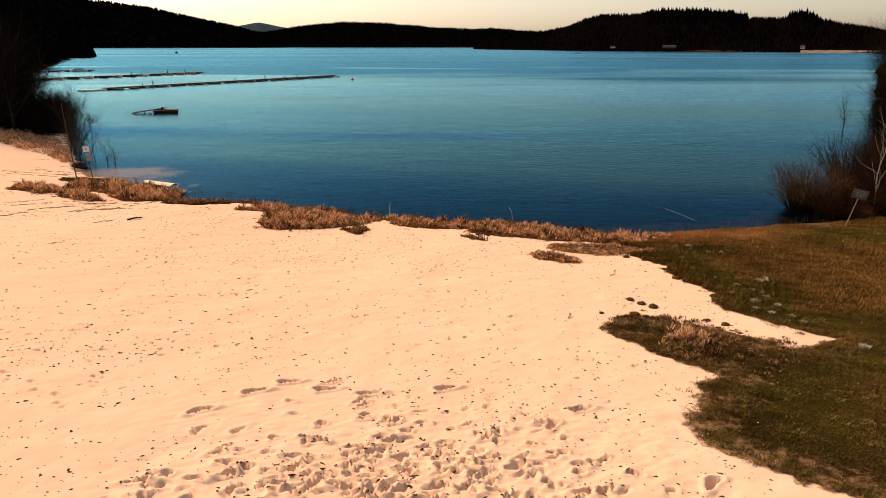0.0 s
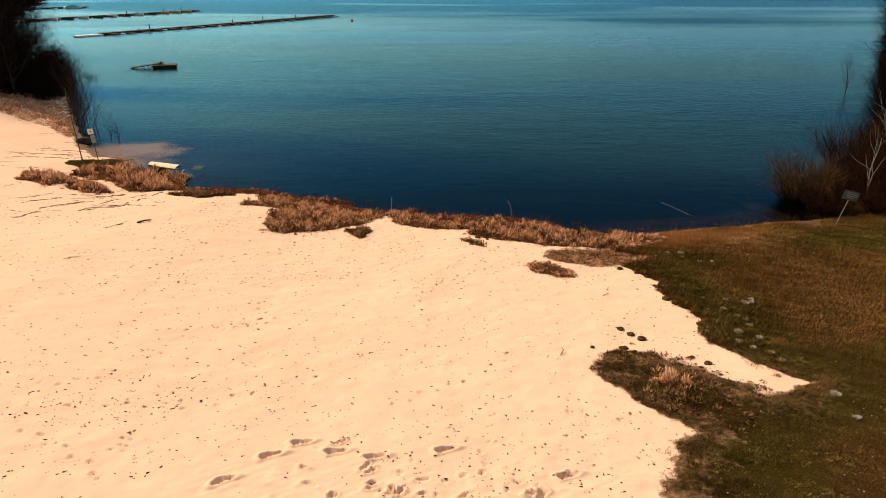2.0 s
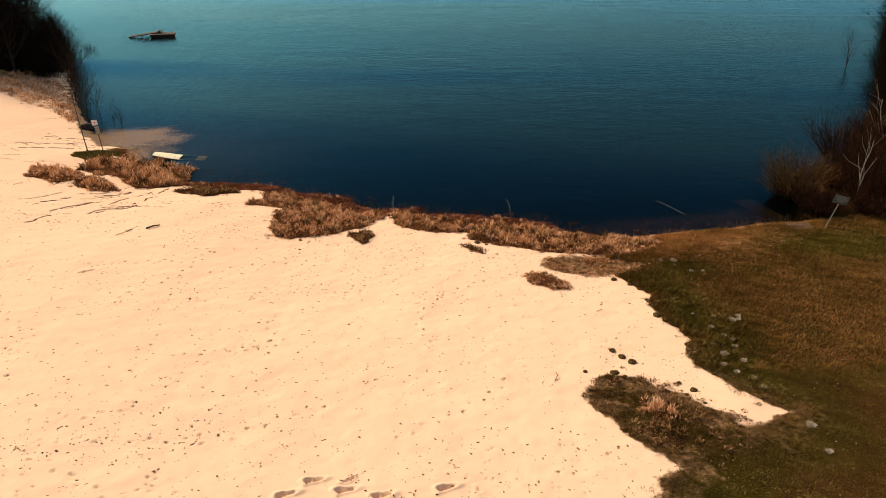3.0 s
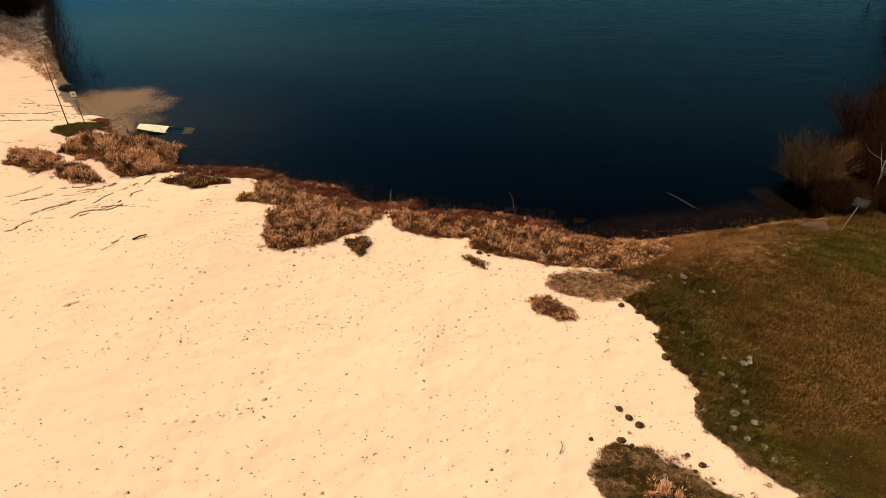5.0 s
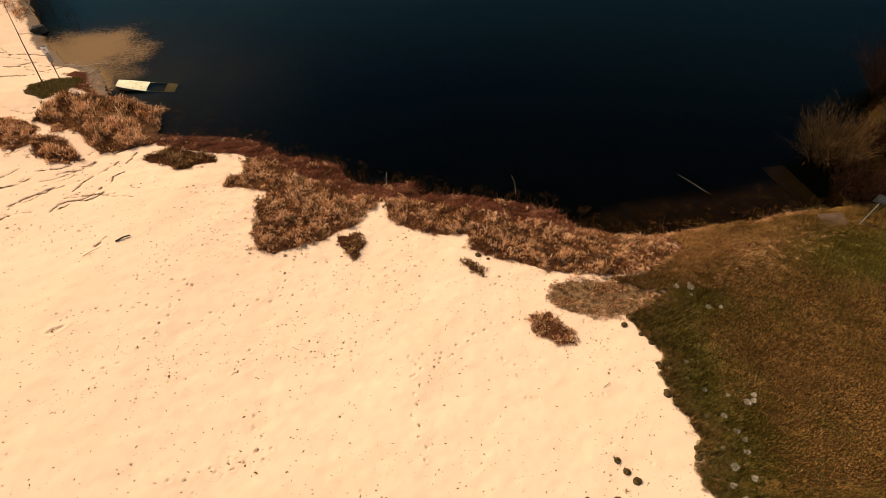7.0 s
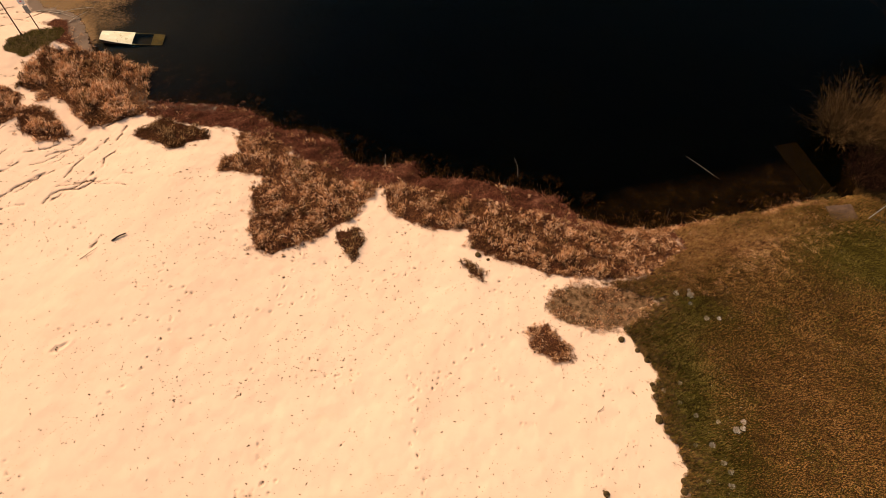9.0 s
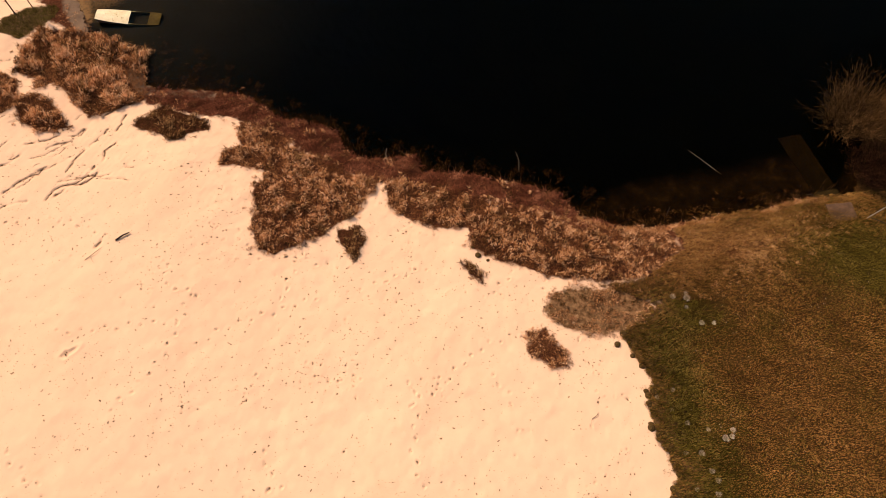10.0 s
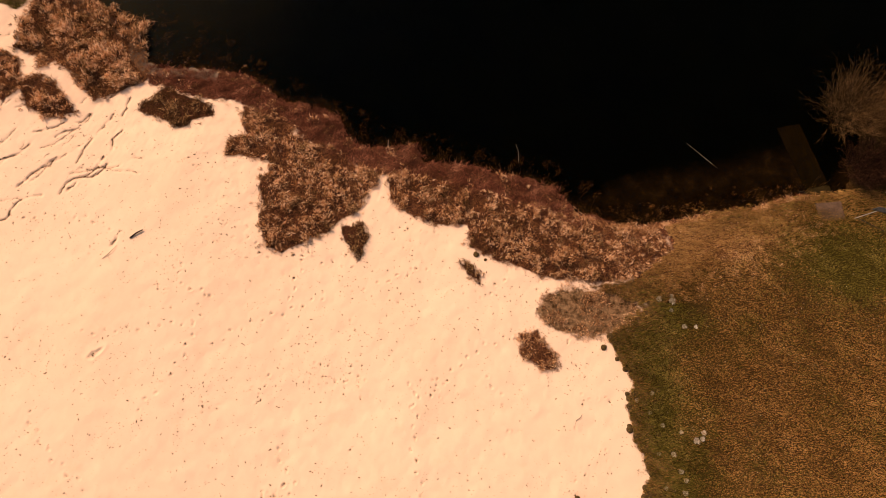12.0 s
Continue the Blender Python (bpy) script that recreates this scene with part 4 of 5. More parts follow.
def bush(label, wide, tall, stems, seed, mat, group="", fine=0.006, wood=None):
    """Many thin stems that rise and spread from a stool, with side twigs. wood: dark matter that puts the inner shade
    into the lower stems.
    """
    r = np.random.default_rng(seed)
    thick, thin = [], []
    for _ in range(stems):
        a, d = r.uniform(0, 6.28), r.uniform(0, 0.35) * wide
        p = np.array((d * math.cos(a), d * math.sin(a), -0.15))
        way = np.array((math.cos(a) * r.uniform(0.1, 0.9), math.sin(a) * r.uniform(0.1, 0.9), 1.0))
        way /= np.linalg.norm(way)
        length, rad = tall * r.uniform(0.55, 1.08), r.uniform(0.008, 0.017)
        for k in range(5):
            q = p + way * length / 5
            (thick if k < 2 or not wood else thin).append((*p, *q, rad * (1 - 0.17 * k), rad * (1 - 0.17 * (k + 1))))
            for _ in range(3 if k else 0):
                t = way + r.normal(0, 0.45, 3)
                e = p + (q - p) * r.random()
                for j in range(2):
                    f = e + t / np.linalg.norm(t) * length * r.uniform(0.08, 0.17)
                    thin.append((*e, *f, fine - 0.002 * j, fine - 0.0015 - 0.002 * j))
                    e, t = f, t + r.normal(0, 0.3, 3)
            p = q
            way = way + r.normal(0, 0.14, 3) + (0, 0, 0.04)
            way /= np.linalg.norm(way)
    root = tagged(new("bush"), label, "bush", group)
    # Given wood, lower stems carry the bush's inner shade in their dark colour.
    tagged(fast("stool", *tubes(thick, 4), wood or mat, root), kind="stuff")
    tagged(fast("crown", *(tubes(thin, 3) if fine < 0.007 else spikes(thin)), mat, root), kind="stuff")
    return root


willow = plant(bush("leafless golden-brown willow bush at the water's edge", 3.0, 3.3, 430, 81, WILLOW, fine=0.0075, wood=TWIG), 23.9, 48.0)
bramble = plant(bush("dark reddish brown bramble thicket beside a slab", 2.8, 1.9, 380, 82, BRAMBLE, fine=0.0095, wood=TWIG), 24.2, 44.5)
red = plant(bush("reddish leafless shrub behind the brambles", 3.2, 3.8, 210, 83, BRAMBLE, "shrubs on the east bank", 0.009), 29.0, 48.0)
dark = plant(bush("dark leafless shrub crowding the bank", 3.4, 3.3, 170, 88, TWIG, "dark shrubs on the banks", 0.011), -45.6, 86.0)
r = np.random.default_rng(29)
for ob, spots in ((red, ((32.0, 53.5), (33.0, 49.0), (37.5, 60.0), (36.5, 54.0), (29.5, 44.8), (33.5, 45.2))),
                  (bramble, ((28.0, 45.0), (31.0, 46.5), (27.6, 48.6), (30.6, 51.4), (34.5, 48.0), (27.0, 43.4), (36.5, 46.0))),
                  (red, ((31.0, 56.0), (40.0, 58.0))),
                  (dark, ((35.5, 58.0), (39.5, 64.0), (42.0, 68.0), (41.5, 61.0), (46.0, 74.0), (50.5, 82.0), (46.0, 66.0), (55.0, 89.0), (59.0, 97.0), (52.0, 76.0), (64.0, 106.0), (58.0, 88.0), (70.0, 116.0), (80.0, 132.0), (92.0, 154.0), (106.0, 178.0), (66.0, 100.0), (44.5, 73.0), (48.5, 80.5), (52.5, 88.0), (57.0, 96.0), (62.5, 106.0), (68.5, 116.5), (76.0, 129.0), (86.0, 147.0),
                          (-47.6, 89.4), (-51.4, 95.0), (-55.4, 100.5), (-60.0, 107.0), (-65.0, 114.0), (-71.0, 123.0), (-50.5, 88.0), (-55.0, 94.0), (-60.0, 99.0), (-66.0, 106.0), (-77.0, 132.0), (-84.0, 144.0), (-73.0, 114.0), (-48.2, 87.4), (-49.8, 91.6), (-52.6, 97.4), (-53.4, 91.0), (-57.0, 97.0), (-58.6, 103.6), (-62.6, 110.8), (-63.0, 103.0), (-46.2, 90.0), (-48.6, 95.0), (-51.2, 100.0), (-53.8, 105.0), (-57.0, 111.0), (-60.2, 117.0), (-64.0, 123.5), (-68.0, 130.0)))):
    for x, y in spots:
        plant(copy_thing(ob, Matrix()), x, y, r.uniform(0, 360), 0.05, r.uniform(0.8, 1.25))
bush("sparse leafless shrub standing in the lake", 1.8, 1.3, 36, 92, TWIG).matrix_world = pose(-49.5, 106.0, -0.1)


# ---- grass ----
def scatter(poly, per_m2, r, margin=0.15):
    poly = np.array(poly)
    lo, hi = poly.min(0) - margin, poly.max(0) + margin
    n = int(per_m2 * (hi - lo).prod())
    x, y = r.uniform(lo[0], hi[0], n), r.uniform(lo[1], hi[1], n)
    d = signed(*wobble(x, y), poly) + 0.16 * waver(x, y, 0.55, 61) + 0.12 * waver(x, y, 0.26, 62)
    keep = d > -margin * r.random(n)
    return x[keep], y[keep], d[keep]


def stand(label, poly, per_m2, tall, seed, mat, name="dry_grass", margin=0.05, filler=260, bright=0.0, gaps=-0.62):
    """A stand of tussocks: each a fan of drooping blades with a height and tone of its own, over a low felt of fallen
    ones, toned dark for the shade in the gaps.
    """
    r = np.random.default_rng(seed)
    cx, cy, cd = scatter(poly, per_m2, r, margin)
    open_ground = waver(cx, cy, 1.7, seed + 5) < gaps
    cx, cy, cd = cx[~open_ground], cy[~open_ground], cd[~open_ground]
    ox, oy, od = scatter(poly, 1.0, r, 0.5)
    out = od < -0.08
    cx, cy, cd = np.r_[cx, ox[out]], np.r_[cy, oy[out]], np.r_[cd, od[out]]
    n = len(cx)
    big = 0.85 * tall * r.uniform(0.25, 1.4, n) * (0.3 + 0.3 * step(cd, -0.3, 0.0) + 0.4 * step(cd, 0.0, 0.5)) * (1 + 0.4 * waver(cx, cy, 1.5, seed + 9))
    wide = r.uniform(0.10, 0.30, n) * (0.5 + big / tall * 0.5)
    tint = np.clip(bright + 0.04 + 0.72 * r.beta(0.7, 1.0, n) + 0.45 * waver(cx, cy, 1.5, seed + 1) + 0.25 * waver(cx, cy, 4.0, seed + 2), 0, 1)
    # locks: blades of one lock lie together, those of neighbouring tussocks drift the same way
    count = r.integers(13, 23, n)
    k = np.repeat(np.arange(n), count)
    m = len(k)
    a, d = r.uniform(0, 6.28, m), np.sqrt(r.random(m))
    drift = 3.1 * waver(cx, cy, 2.2, seed + 3) + r.normal(0, 0.4, n)
    fan = np.arctan2(np.sin(a) * 0.8 * d + 0.35 * np.sin(drift[k]), np.cos(a) * 0.8 * d + 0.35 * np.cos(drift[k])) + r.normal(0, 0.5, m)
    lock_h = np.maximum(0.42 * big[k] * r.uniform(0.4, 1.4, m), 0.06)
    lock_lean = np.clip(0.15 + 0.75 * r.random(m) + 0.3 * d, 0.1, 1.9)
    lock_tone = np.clip(tint[k] * 0.55 + 0.8 * r.beta(0.4, 0.6, m), 0, 1)
    lx, ly = cx[k] + wide[k] * d * np.cos(a), cy[k] + wide[k] * d * np.sin(a)
    lift = 0.48 * big[k] * (1 - d * d)
    j = np.repeat(np.arange(m), r.integers(2, 4, m))
    q = len(j)
    x, y = lx[j] + r.normal(0, 0.022, q), ly[j] + r.normal(0, 0.018, q)
    h = lock_h[j] * r.uniform(0.75, 1.15, q)
    lean = np.clip(lock_lean[j] + r.normal(0, 0.12, q), 0.05, 2.0)
    toward = fan[j] + r.normal(0, 0.16, q)
    swell = tall * 0.3 * np.maximum(0, waver(cx, cy, 1.5, seed + 9) + 0.15) * step(cd, 0.05, 0.6)
    base = np.stack([x, y, height(x, y) - 0.03 + lift[j] + swell[k][j]], 1)
    tones = lock_tone[j]
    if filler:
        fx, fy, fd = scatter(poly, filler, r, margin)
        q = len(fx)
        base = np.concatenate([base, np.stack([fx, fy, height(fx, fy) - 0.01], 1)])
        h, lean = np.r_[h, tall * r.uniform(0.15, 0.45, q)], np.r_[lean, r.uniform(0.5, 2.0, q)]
        # Low felt toned dark: shade between the tussocks, put into its colour.
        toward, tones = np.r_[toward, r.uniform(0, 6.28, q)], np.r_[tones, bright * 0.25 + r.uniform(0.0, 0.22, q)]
    v, f = blades(base, h, r.uniform(0.015, 0.038, len(h)) * np.clip(tall / 0.35, 0.6, 1), lean, r, toward, 0.25)
    return tagged(tone(fast(name, v, f, mat), tones), label, "grass", kind="stuff")


tall_of = {"west": (0.75, DRY), "west_low": (0.6, DRY), "west_end": (0.55, DRY), "island": (0.5, SEDGE), "spur": (0.52, DRY), "spur_tuft": (0.4, SEDGE),
           "bank": (0.48, DRY), "bank_tuft": (0.42, SEDGE), "corner": (0.24, DRY), "corner_tuft": (0.42, DRY), "far_west": (0.5, DRY), "west_tip": (0.22, DRY)}
words = {"west": "tall dry brown grass at the beach's west end", "west_low": "low clump of dry brown grass in sand", "west_end": "dry brown grass tussock in sand",
         "island": "island of dark brown tussock grass in sand", "spur": "spur of tall dry tussock grass reaching into the sand", "spur_tuft": "small tuft of dark dry grass in the sand",
         "bank": "tangled dry golden-brown grass along the bank", "bank_tuft": "small tuft of brown grass in the sand", "corner": "short worn dry grass beside the lawn",
         "corner_tuft": "reddish brown tuft of dry grass on sand", "west_tip": "low sparse grass and washed-up twigs by the boat", "far_west": "dry brown grass strip along the far west bank"}
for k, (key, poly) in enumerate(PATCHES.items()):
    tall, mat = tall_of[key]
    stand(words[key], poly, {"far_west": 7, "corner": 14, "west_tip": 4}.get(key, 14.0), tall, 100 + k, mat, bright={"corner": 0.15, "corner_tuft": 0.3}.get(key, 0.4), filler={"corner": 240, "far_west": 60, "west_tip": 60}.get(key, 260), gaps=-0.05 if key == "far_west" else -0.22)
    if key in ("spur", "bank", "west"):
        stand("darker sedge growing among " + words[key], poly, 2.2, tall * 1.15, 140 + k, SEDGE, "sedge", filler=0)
stand("worn golden-brown grass on the bank above the water", SHOULDER, 14.0, 0.085, 174, DRY, filler=380, bright=0.32, margin=1.3, gaps=-0.3)
verge = [(9.1, 34.1), (10.2, 32.1), (9.7, 30.5), (10.0, 29.0), (10.4, 27.4), (10.2, 25.6), (10.2, 24.8), (11.0, 22.3), (12.4, 21.6), (13.2, 22.4), (12.6, 24.5), (12.2, 28.0), (12.3, 31.0), (12.3, 33.6), (11.2, 35.6)]
stand("rough olive brown grass along the lawn's sandy edge", verge, 9.0, 0.24, 171, OLIVEGRASS, "verge_grass", filler=120, margin=0.2, bright=0.1, gaps=-0.1)
tongue = [(5.5, 23.5), (6.5, 24.2), (7.7, 24.0), (9.3, 22.5), (10.6, 20.9), (9.8, 19.0), (8.4, 18.4), (7.1, 19.0), (6.3, 20.0), (5.4, 21.6)]
stand("rough dry tussocks on a tongue of grass in the sand", tongue, 11.0, 0.3, 172, SEDGE, "verge_grass", filler=60, bright=0.35, gaps=0.0)
blond = [(7.0, 21.6), (7.5, 22.3), (8.2, 21.9), (8.3, 21.2), (7.6, 20.8)]
stand("blond dry tuft of grass in the tongue of turf", blond, 16.0, 0.6, 175, DRY, "dry_grass", filler=100, bright=0.4)
edge = [(7.2, 18.3), (6.2, 17.3), (5.8, 15.7), (5.6, 14.5), (6.0, 13.8), (6.8, 12.7), (7.6, 12.0), (9, 9.5), (12, 9.5), (11, 14), (11, 18)]
stand("rough brown and green grass at the sand's edge", edge, 8.0, 0.085, 173, OLIVEGRASS, "verge_grass", filler=90, bright=0.2, gaps=-0.1)

stand("dark sedge tufts growing out of the reed litter", LITTER, 3.2, 0.3, 176, SEDGE, "sedge", filler=0, gaps=0.0)
stand("thin dry grass growing through the reed litter", LITTER, 3.0, 0.35, 177, DRY, "dry_grass", filler=0, gaps=0.1, bright=0.15)
r = np.random.default_rng(55)
x, y, d = scatter(LITTER, 600, r, 0.1)
keep = waver(x, y, 1.1, 37) + 0.5 * waver(x, y, 0.4, 38) > -0.5 + 0.5 * r.random(len(x))
x, y = x[keep], y[keep]
base = np.stack([x, y, np.maximum(height(x, y), -0.02) + 0.01], 1)
v, f = blades(base, r.uniform(0.06, 0.2, len(x)), r.uniform(0.012, 0.03, len(x)), r.uniform(1.0, 2.0, len(x)), r)
tagged(tone(fast("reed_litter", v, f, LEAF), np.clip(0.34 + 0.55 * waver(x, y, 1.0, 19) + 0.2 * waver(x, y, 3.0, 20) + r.normal(0, 0.2, len(x)), 0, 1)), "reddish brown mat of washed-up reed litter", "litter", kind="stuff")
x, y, d = scatter([(-19.4, 52.4), (-18.0, 49.8), (-12.0, 49.4), (-5.5, 45.4), (0, 43.8), (7, 41.2), (10.5, 40.6), (10.5, 42.0), (6, 44.4), (0, 45.7), (-4, 46.8), (-10, 49.8), (-14, 52.6), (-18.6, 54.6)], 420, r, 0.3)
keep = waver(x, y, 1.3, 34) + 0.5 * waver(x, y, 0.5, 35) > 0.05 + 0.5 * r.random(len(x))
x, y = x[keep], y[keep]
base = np.stack([x, y, np.maximum(height(x, y), -0.05) + r.uniform(-0.02, 0.03, len(x))], 1)
v, f = blades(base, r.uniform(0.03, 0.12, len(x)), r.uniform(0.012, 0.03, len(x)), r.uniform(0.9, 2.0, len(x)), r)
tagged(tone(fast("floating_litter", v, f, SEDGE), r.uniform(0, 0.4, len(x))), "dark rafts of reed litter afloat in the shallows", "litter", kind="stuff")
line = np.array(NEAR_SHORE[8:])
t = r.uniform(0, len(line) - 1.01, 420)
k = t.astype(int)
p = line[k] * (1 - (t - k))[:, None] + line[k + 1] * (t - k)[:, None] + r.normal(0, 0.22, (420, 2)) + (0, 0.35)
base = np.column_stack([p, np.full(420, -0.1)])
v, f = blades(base, r.uniform(0.25, 0.7, 420), r.uniform(0.01, 0.02, 420), r.uniform(0.05, 0.5, 420), r)
tagged(tone(fast("reed_stalks", v, f, SEDGE), r.random(420) * 0.6), "sparse dead reed stalks standing in the shallows", "reeds", kind="stuff")

rim = np.array(NEAR_SHORE[18:25])
t = r.uniform(0, len(rim) - 1.01, 2600)
k = t.astype(int)
p = rim[k] * (1 - (t - k))[:, None] + rim[k + 1] * (t - k)[:, None] + r.normal(0, 0.1, (2600, 2)) - (0, 0.3)
base = np.column_stack([p, height(p[:, 0], p[:, 1])])
v, f = blades(base, r.uniform(0.05, 0.2, 2600), r.uniform(0.015, 0.035, 2600), r.uniform(0.6, 2.0, 2600), r)
tagged(tone(fast("reed_litter", v, f, DRY), np.clip(0.5 + 0.4 * waver(p[:, 0], p[:, 1], 1.1, 36) + r.normal(0, 0.2, 2600), 0, 1)), "pale rim of washed-up straw along the lawn's bank", "litter", kind="stuff")

lawn_plan = SANDY + [(9, 9.5), (30, 9.5), (30, 43.0), (22, 43.2), (21, 43), (17.9, 42.1), (14.6, 41.5)]
x, y, d = scatter(lawn_plan, 1300, r, 0.1)
x2, y2, d2 = scatter(SANDY[16:] + [(9, 9.5), (21, 9.5), (19, 25)], 1700, r, 0.1)
x, y, d = np.r_[x, x2], np.r_[y, y2], np.r_[d, d2]
rough = np.clip(1.4 - 0.35 * d, 0.35, 1.4)
short = 1 - 0.55 * step(26.5 - y, 0, 3)
worn = step(25.5 - y, 0, 2) * step(11.5 - x, 0, 2.5) * step(0.25 - waver(x, y, 0.9, 15) - 0.6 * waver(x, y, 2.6, 16), 0, 0.5)
keep = r.random(len(x)) < (0.35 + 0.5 * np.clip(rough, 0, 1)) * (1 - 0.85 * worn) * step(d + 0.25 * waver(x, y, 0.6, 31), -0.2, 0.2) * step(y, 9.5, 12.5) * step(30 - x, 0, 3.5)
x, y, rough, d, short = x[keep], y[keep], rough[keep], d[keep], short[keep]
lush = 0.14 + np.exp(-(((x - 22.5) / 4.5) ** 2 + ((y - 38.6) / 2.6) ** 2)) + 0.75 * np.exp(-((d - 1.6) / 1.5) ** 2) * (y < 36) + 0.45 * np.maximum(0, waver(x, y, 3.6, 25)) + 0.1 * (y < 21)
gold = np.exp(-(((x - 14.5) / 4.6) ** 2 + ((y - 39.6) / 2.0) ** 2))
green = r.random(len(x)) < lush * (1 - 0.9 * gold)
for chosen, mat, words_of in ((~green, LAWN, "short worn brown lawn grass"), (green, OLIVEGRASS, "olive green grass growing through the worn lawn")):
    gx_, gy_, gr, gs, gg = x[chosen], y[chosen], rough[chosen], short[chosen], gold[chosen]
    n = len(gx_)
    base = np.stack([gx_, gy_, height(gx_, gy_) - 0.01], 1)
    tall = gs * r.uniform(0.06, 0.15, n) * (0.6 + gr * (0.7 + 0.6 * np.maximum(0, waver(gx_, gy_, 0.8, 17))))
    v, f = spears(base, tall, gs * r.uniform(0.02, 0.046, n), r.uniform(0.05, 0.6, n), r, math.atan2(-SUN_DIR.y, -SUN_DIR.x), 0.45)
    values = 0.42 + 0.22 * waver(gx_, gy_, 0.7, 23) + 0.2 * waver(gx_, gy_, 3.1, 26) + 0.55 * gg + r.normal(0, 0.17, n)
    tagged(tone(fast("lawn_grass", v, f, mat), np.clip(values, 0, 1), 3), words_of, "grass", kind="stuff")
x, y, d = scatter(lawn_plan, 4.0, r, 0.0)
keep = waver(x, y, 2.4, 33) > -0.3 + 0.8 * r.random(len(x))
x, y = x[keep], y[keep]
base = np.stack([x, y, height(x, y) + 0.03], 1)
v, f = blades(base, np.full(len(x), 0.03), np.full(len(x), 0.035), np.full(len(x), 1.2), r)
tagged(fast("daisies", v, f, PALE), "tiny pale daisies dotted over the lawn", "flowers", kind="stuff")


def tuft(name, label, category, group, mat, wide, tall, count, seed, lean=1.0):
    r = np.random.default_rng(seed)
    a, d = r.uniform(0, 6.28, count), wide * np.sqrt(r.random(count)) * 0.5
    base = np.stack([d * np.cos(a), d * np.sin(a), np.full(count, -0.02)], 1)
    v, f = blades(base, tall * r.uniform(0.6, 1.2, count), r.uniform(0.02, 0.045, count), np.clip(r.normal(0.2, 0.2, count) + lean * d / wide * 2, 0, 2), r, a + r.normal(0, 0.3, count))
    return tagged(fast(name, v, f, mat), label, category, group)


pale = tuft("plant", "pale whitish rosette plant growing in the lawn's edge", "plant", "pale plants along the lawn's edge", PALE, 0.24, 0.13, 220, 3, 0.4)
spots = [(12.3, 35.6), (12.4, 36.1), (12.9, 34.7), (13.5, 34.7), (12.4, 36.4), (11.7, 36.2), (10.9, 31.1), (11.3, 29.5), (12.2, 29.2), (13.3, 29.2), (13.2, 28.9), (12.9, 28.8), (11.0, 28.1), (11.7, 28.1),
         (12.0, 27.3), (12.2, 26.9), (11.2, 26.5), (12.1, 26.3), (10.1, 30.7), (10.7, 30.1), (11.4, 25.6), (12.0, 25.1), (11.1, 24.8), (11.4, 24.2), (11.9, 23.8), (12.0, 23.1), (12.5, 19.1), (12.6, 20.6)]
for k, (x, y) in enumerate(spots):
    plant(pale if k == 0 else copy_thing(pale, Matrix()), x, y, r.uniform(0, 360), 0, r.uniform(0.6, 1.1))
dome = bmesh.new()
bmesh.ops.create_icosphere(dome, subdivisions=3, radius=0.16)
for v in dome.verts:
    v.co *= 1 + 0.3 * noise.noise(v.co * 9) + 0.18 * noise.noise(v.co * 26)
    v.co.z = v.co.z * 0.55 + 0.02
moss = part("moss_tuft", dome, CUSHION, None)
tagged(moss, "round dark moss tuft standing on the sand", "moss", "moss tufts on the sand")
spots = [(6.9, 25.9), (7.2, 25.4), (7.5, 25.0), (5.5, 24.2), (1.6, 38.9), (1.9, 38.4), (2.4, 38.1), (9.2, 33.6), (10.2, 26.5), (9.3, 22.9), (8.9, 23.4), (8.6, 33.4)]
for k, (x, y) in enumerate(spots):
    plant(moss if k == 0 else copy_thing(moss, Matrix()), x, y, r.uniform(0, 360), 0, r.uniform(0.5, 1.05))
edge = np.array(SANDY[5:20] + SANDY[25:31])
for k in range(28):
    j = int(r.integers(0, len(edge) - 1))
    if j == 14:
        continue
    (x0, y0), (x1, y1) = edge[j], edge[j + 1]
    t = r.random()
    clod = tagged(copy_thing(moss, Matrix()), "dark mossy clod at the lawn's crumbling sandy edge", "moss", "clods along the lawn's edge")
    plant(clod, x0 + (x1 - x0) * t + r.normal(0.05, 0.12), y0 + (y1 - y0) * t + r.normal(0, 0.12), r.uniform(0, 360), 0.02, r.uniform(0.5, 1.25))
x, y, d = scatter(GREEN, 900, r, 0.1)
base = np.stack([x, y, height(x, y) - 0.01], 1)
v, f = blades(base, r.uniform(0.06, 0.14, len(x)), r.uniform(0.015, 0.03, len(x)), r.uniform(0.2, 1.0, len(x)), r)
tagged(tone(fast("turf", v, f, OLIVEGRASS), 0.3 + r.random(len(x)) * 0.6), "oval patch of olive turf round two posts", "grass", kind="stuff")

n = 30000  # bits of bark and leaf on the sand, many standing in for the shade of small pits
x, y = r.uniform(-30, 10, n), r.uniform(11.5, 47, n)
keep = (signed(x, y, lawn_plan) < -0.2) & (signed(x, y, LAKE) < -2) & (0.6 * waver(x, y, 6, 77) + 0.6 * waver(x, y, 1.6, 78) > -0.45 + 1.0 * r.random(n))
x, y = x[keep], y[keep]
# Dark bits on the prints' sunward side stand in for their shade.
prints = np.array([s[:2] for s in stamps if s[5] > 0.02 for _ in range(3)])
prints = prints[r.random(len(prints)) < np.where(prints[:, 1] < 18, 0.16, 0.36)]
x, y = np.r_[x, prints[:, 0] + r.normal(-0.02, 0.03, len(prints))], np.r_[y, prints[:, 1] + r.normal(0.02, 0.03, len(prints))]
n = len(x)
size, turn = np.minimum(r.gamma(1.0, 0.012, n) + 0.011, 0.05), r.uniform(0, 6.28, n)
ang = turn[:, None] + np.array([0, 1.3, 2.6, 3.9, 5.2]) + r.normal(0, 0.25, (n, 5))
out = size[:, None] * r.uniform(0.6, 1.4, (n, 5)) * (1 + 0.6 * np.cos(2 * (ang - turn[:, None])))
z = height(x, y)
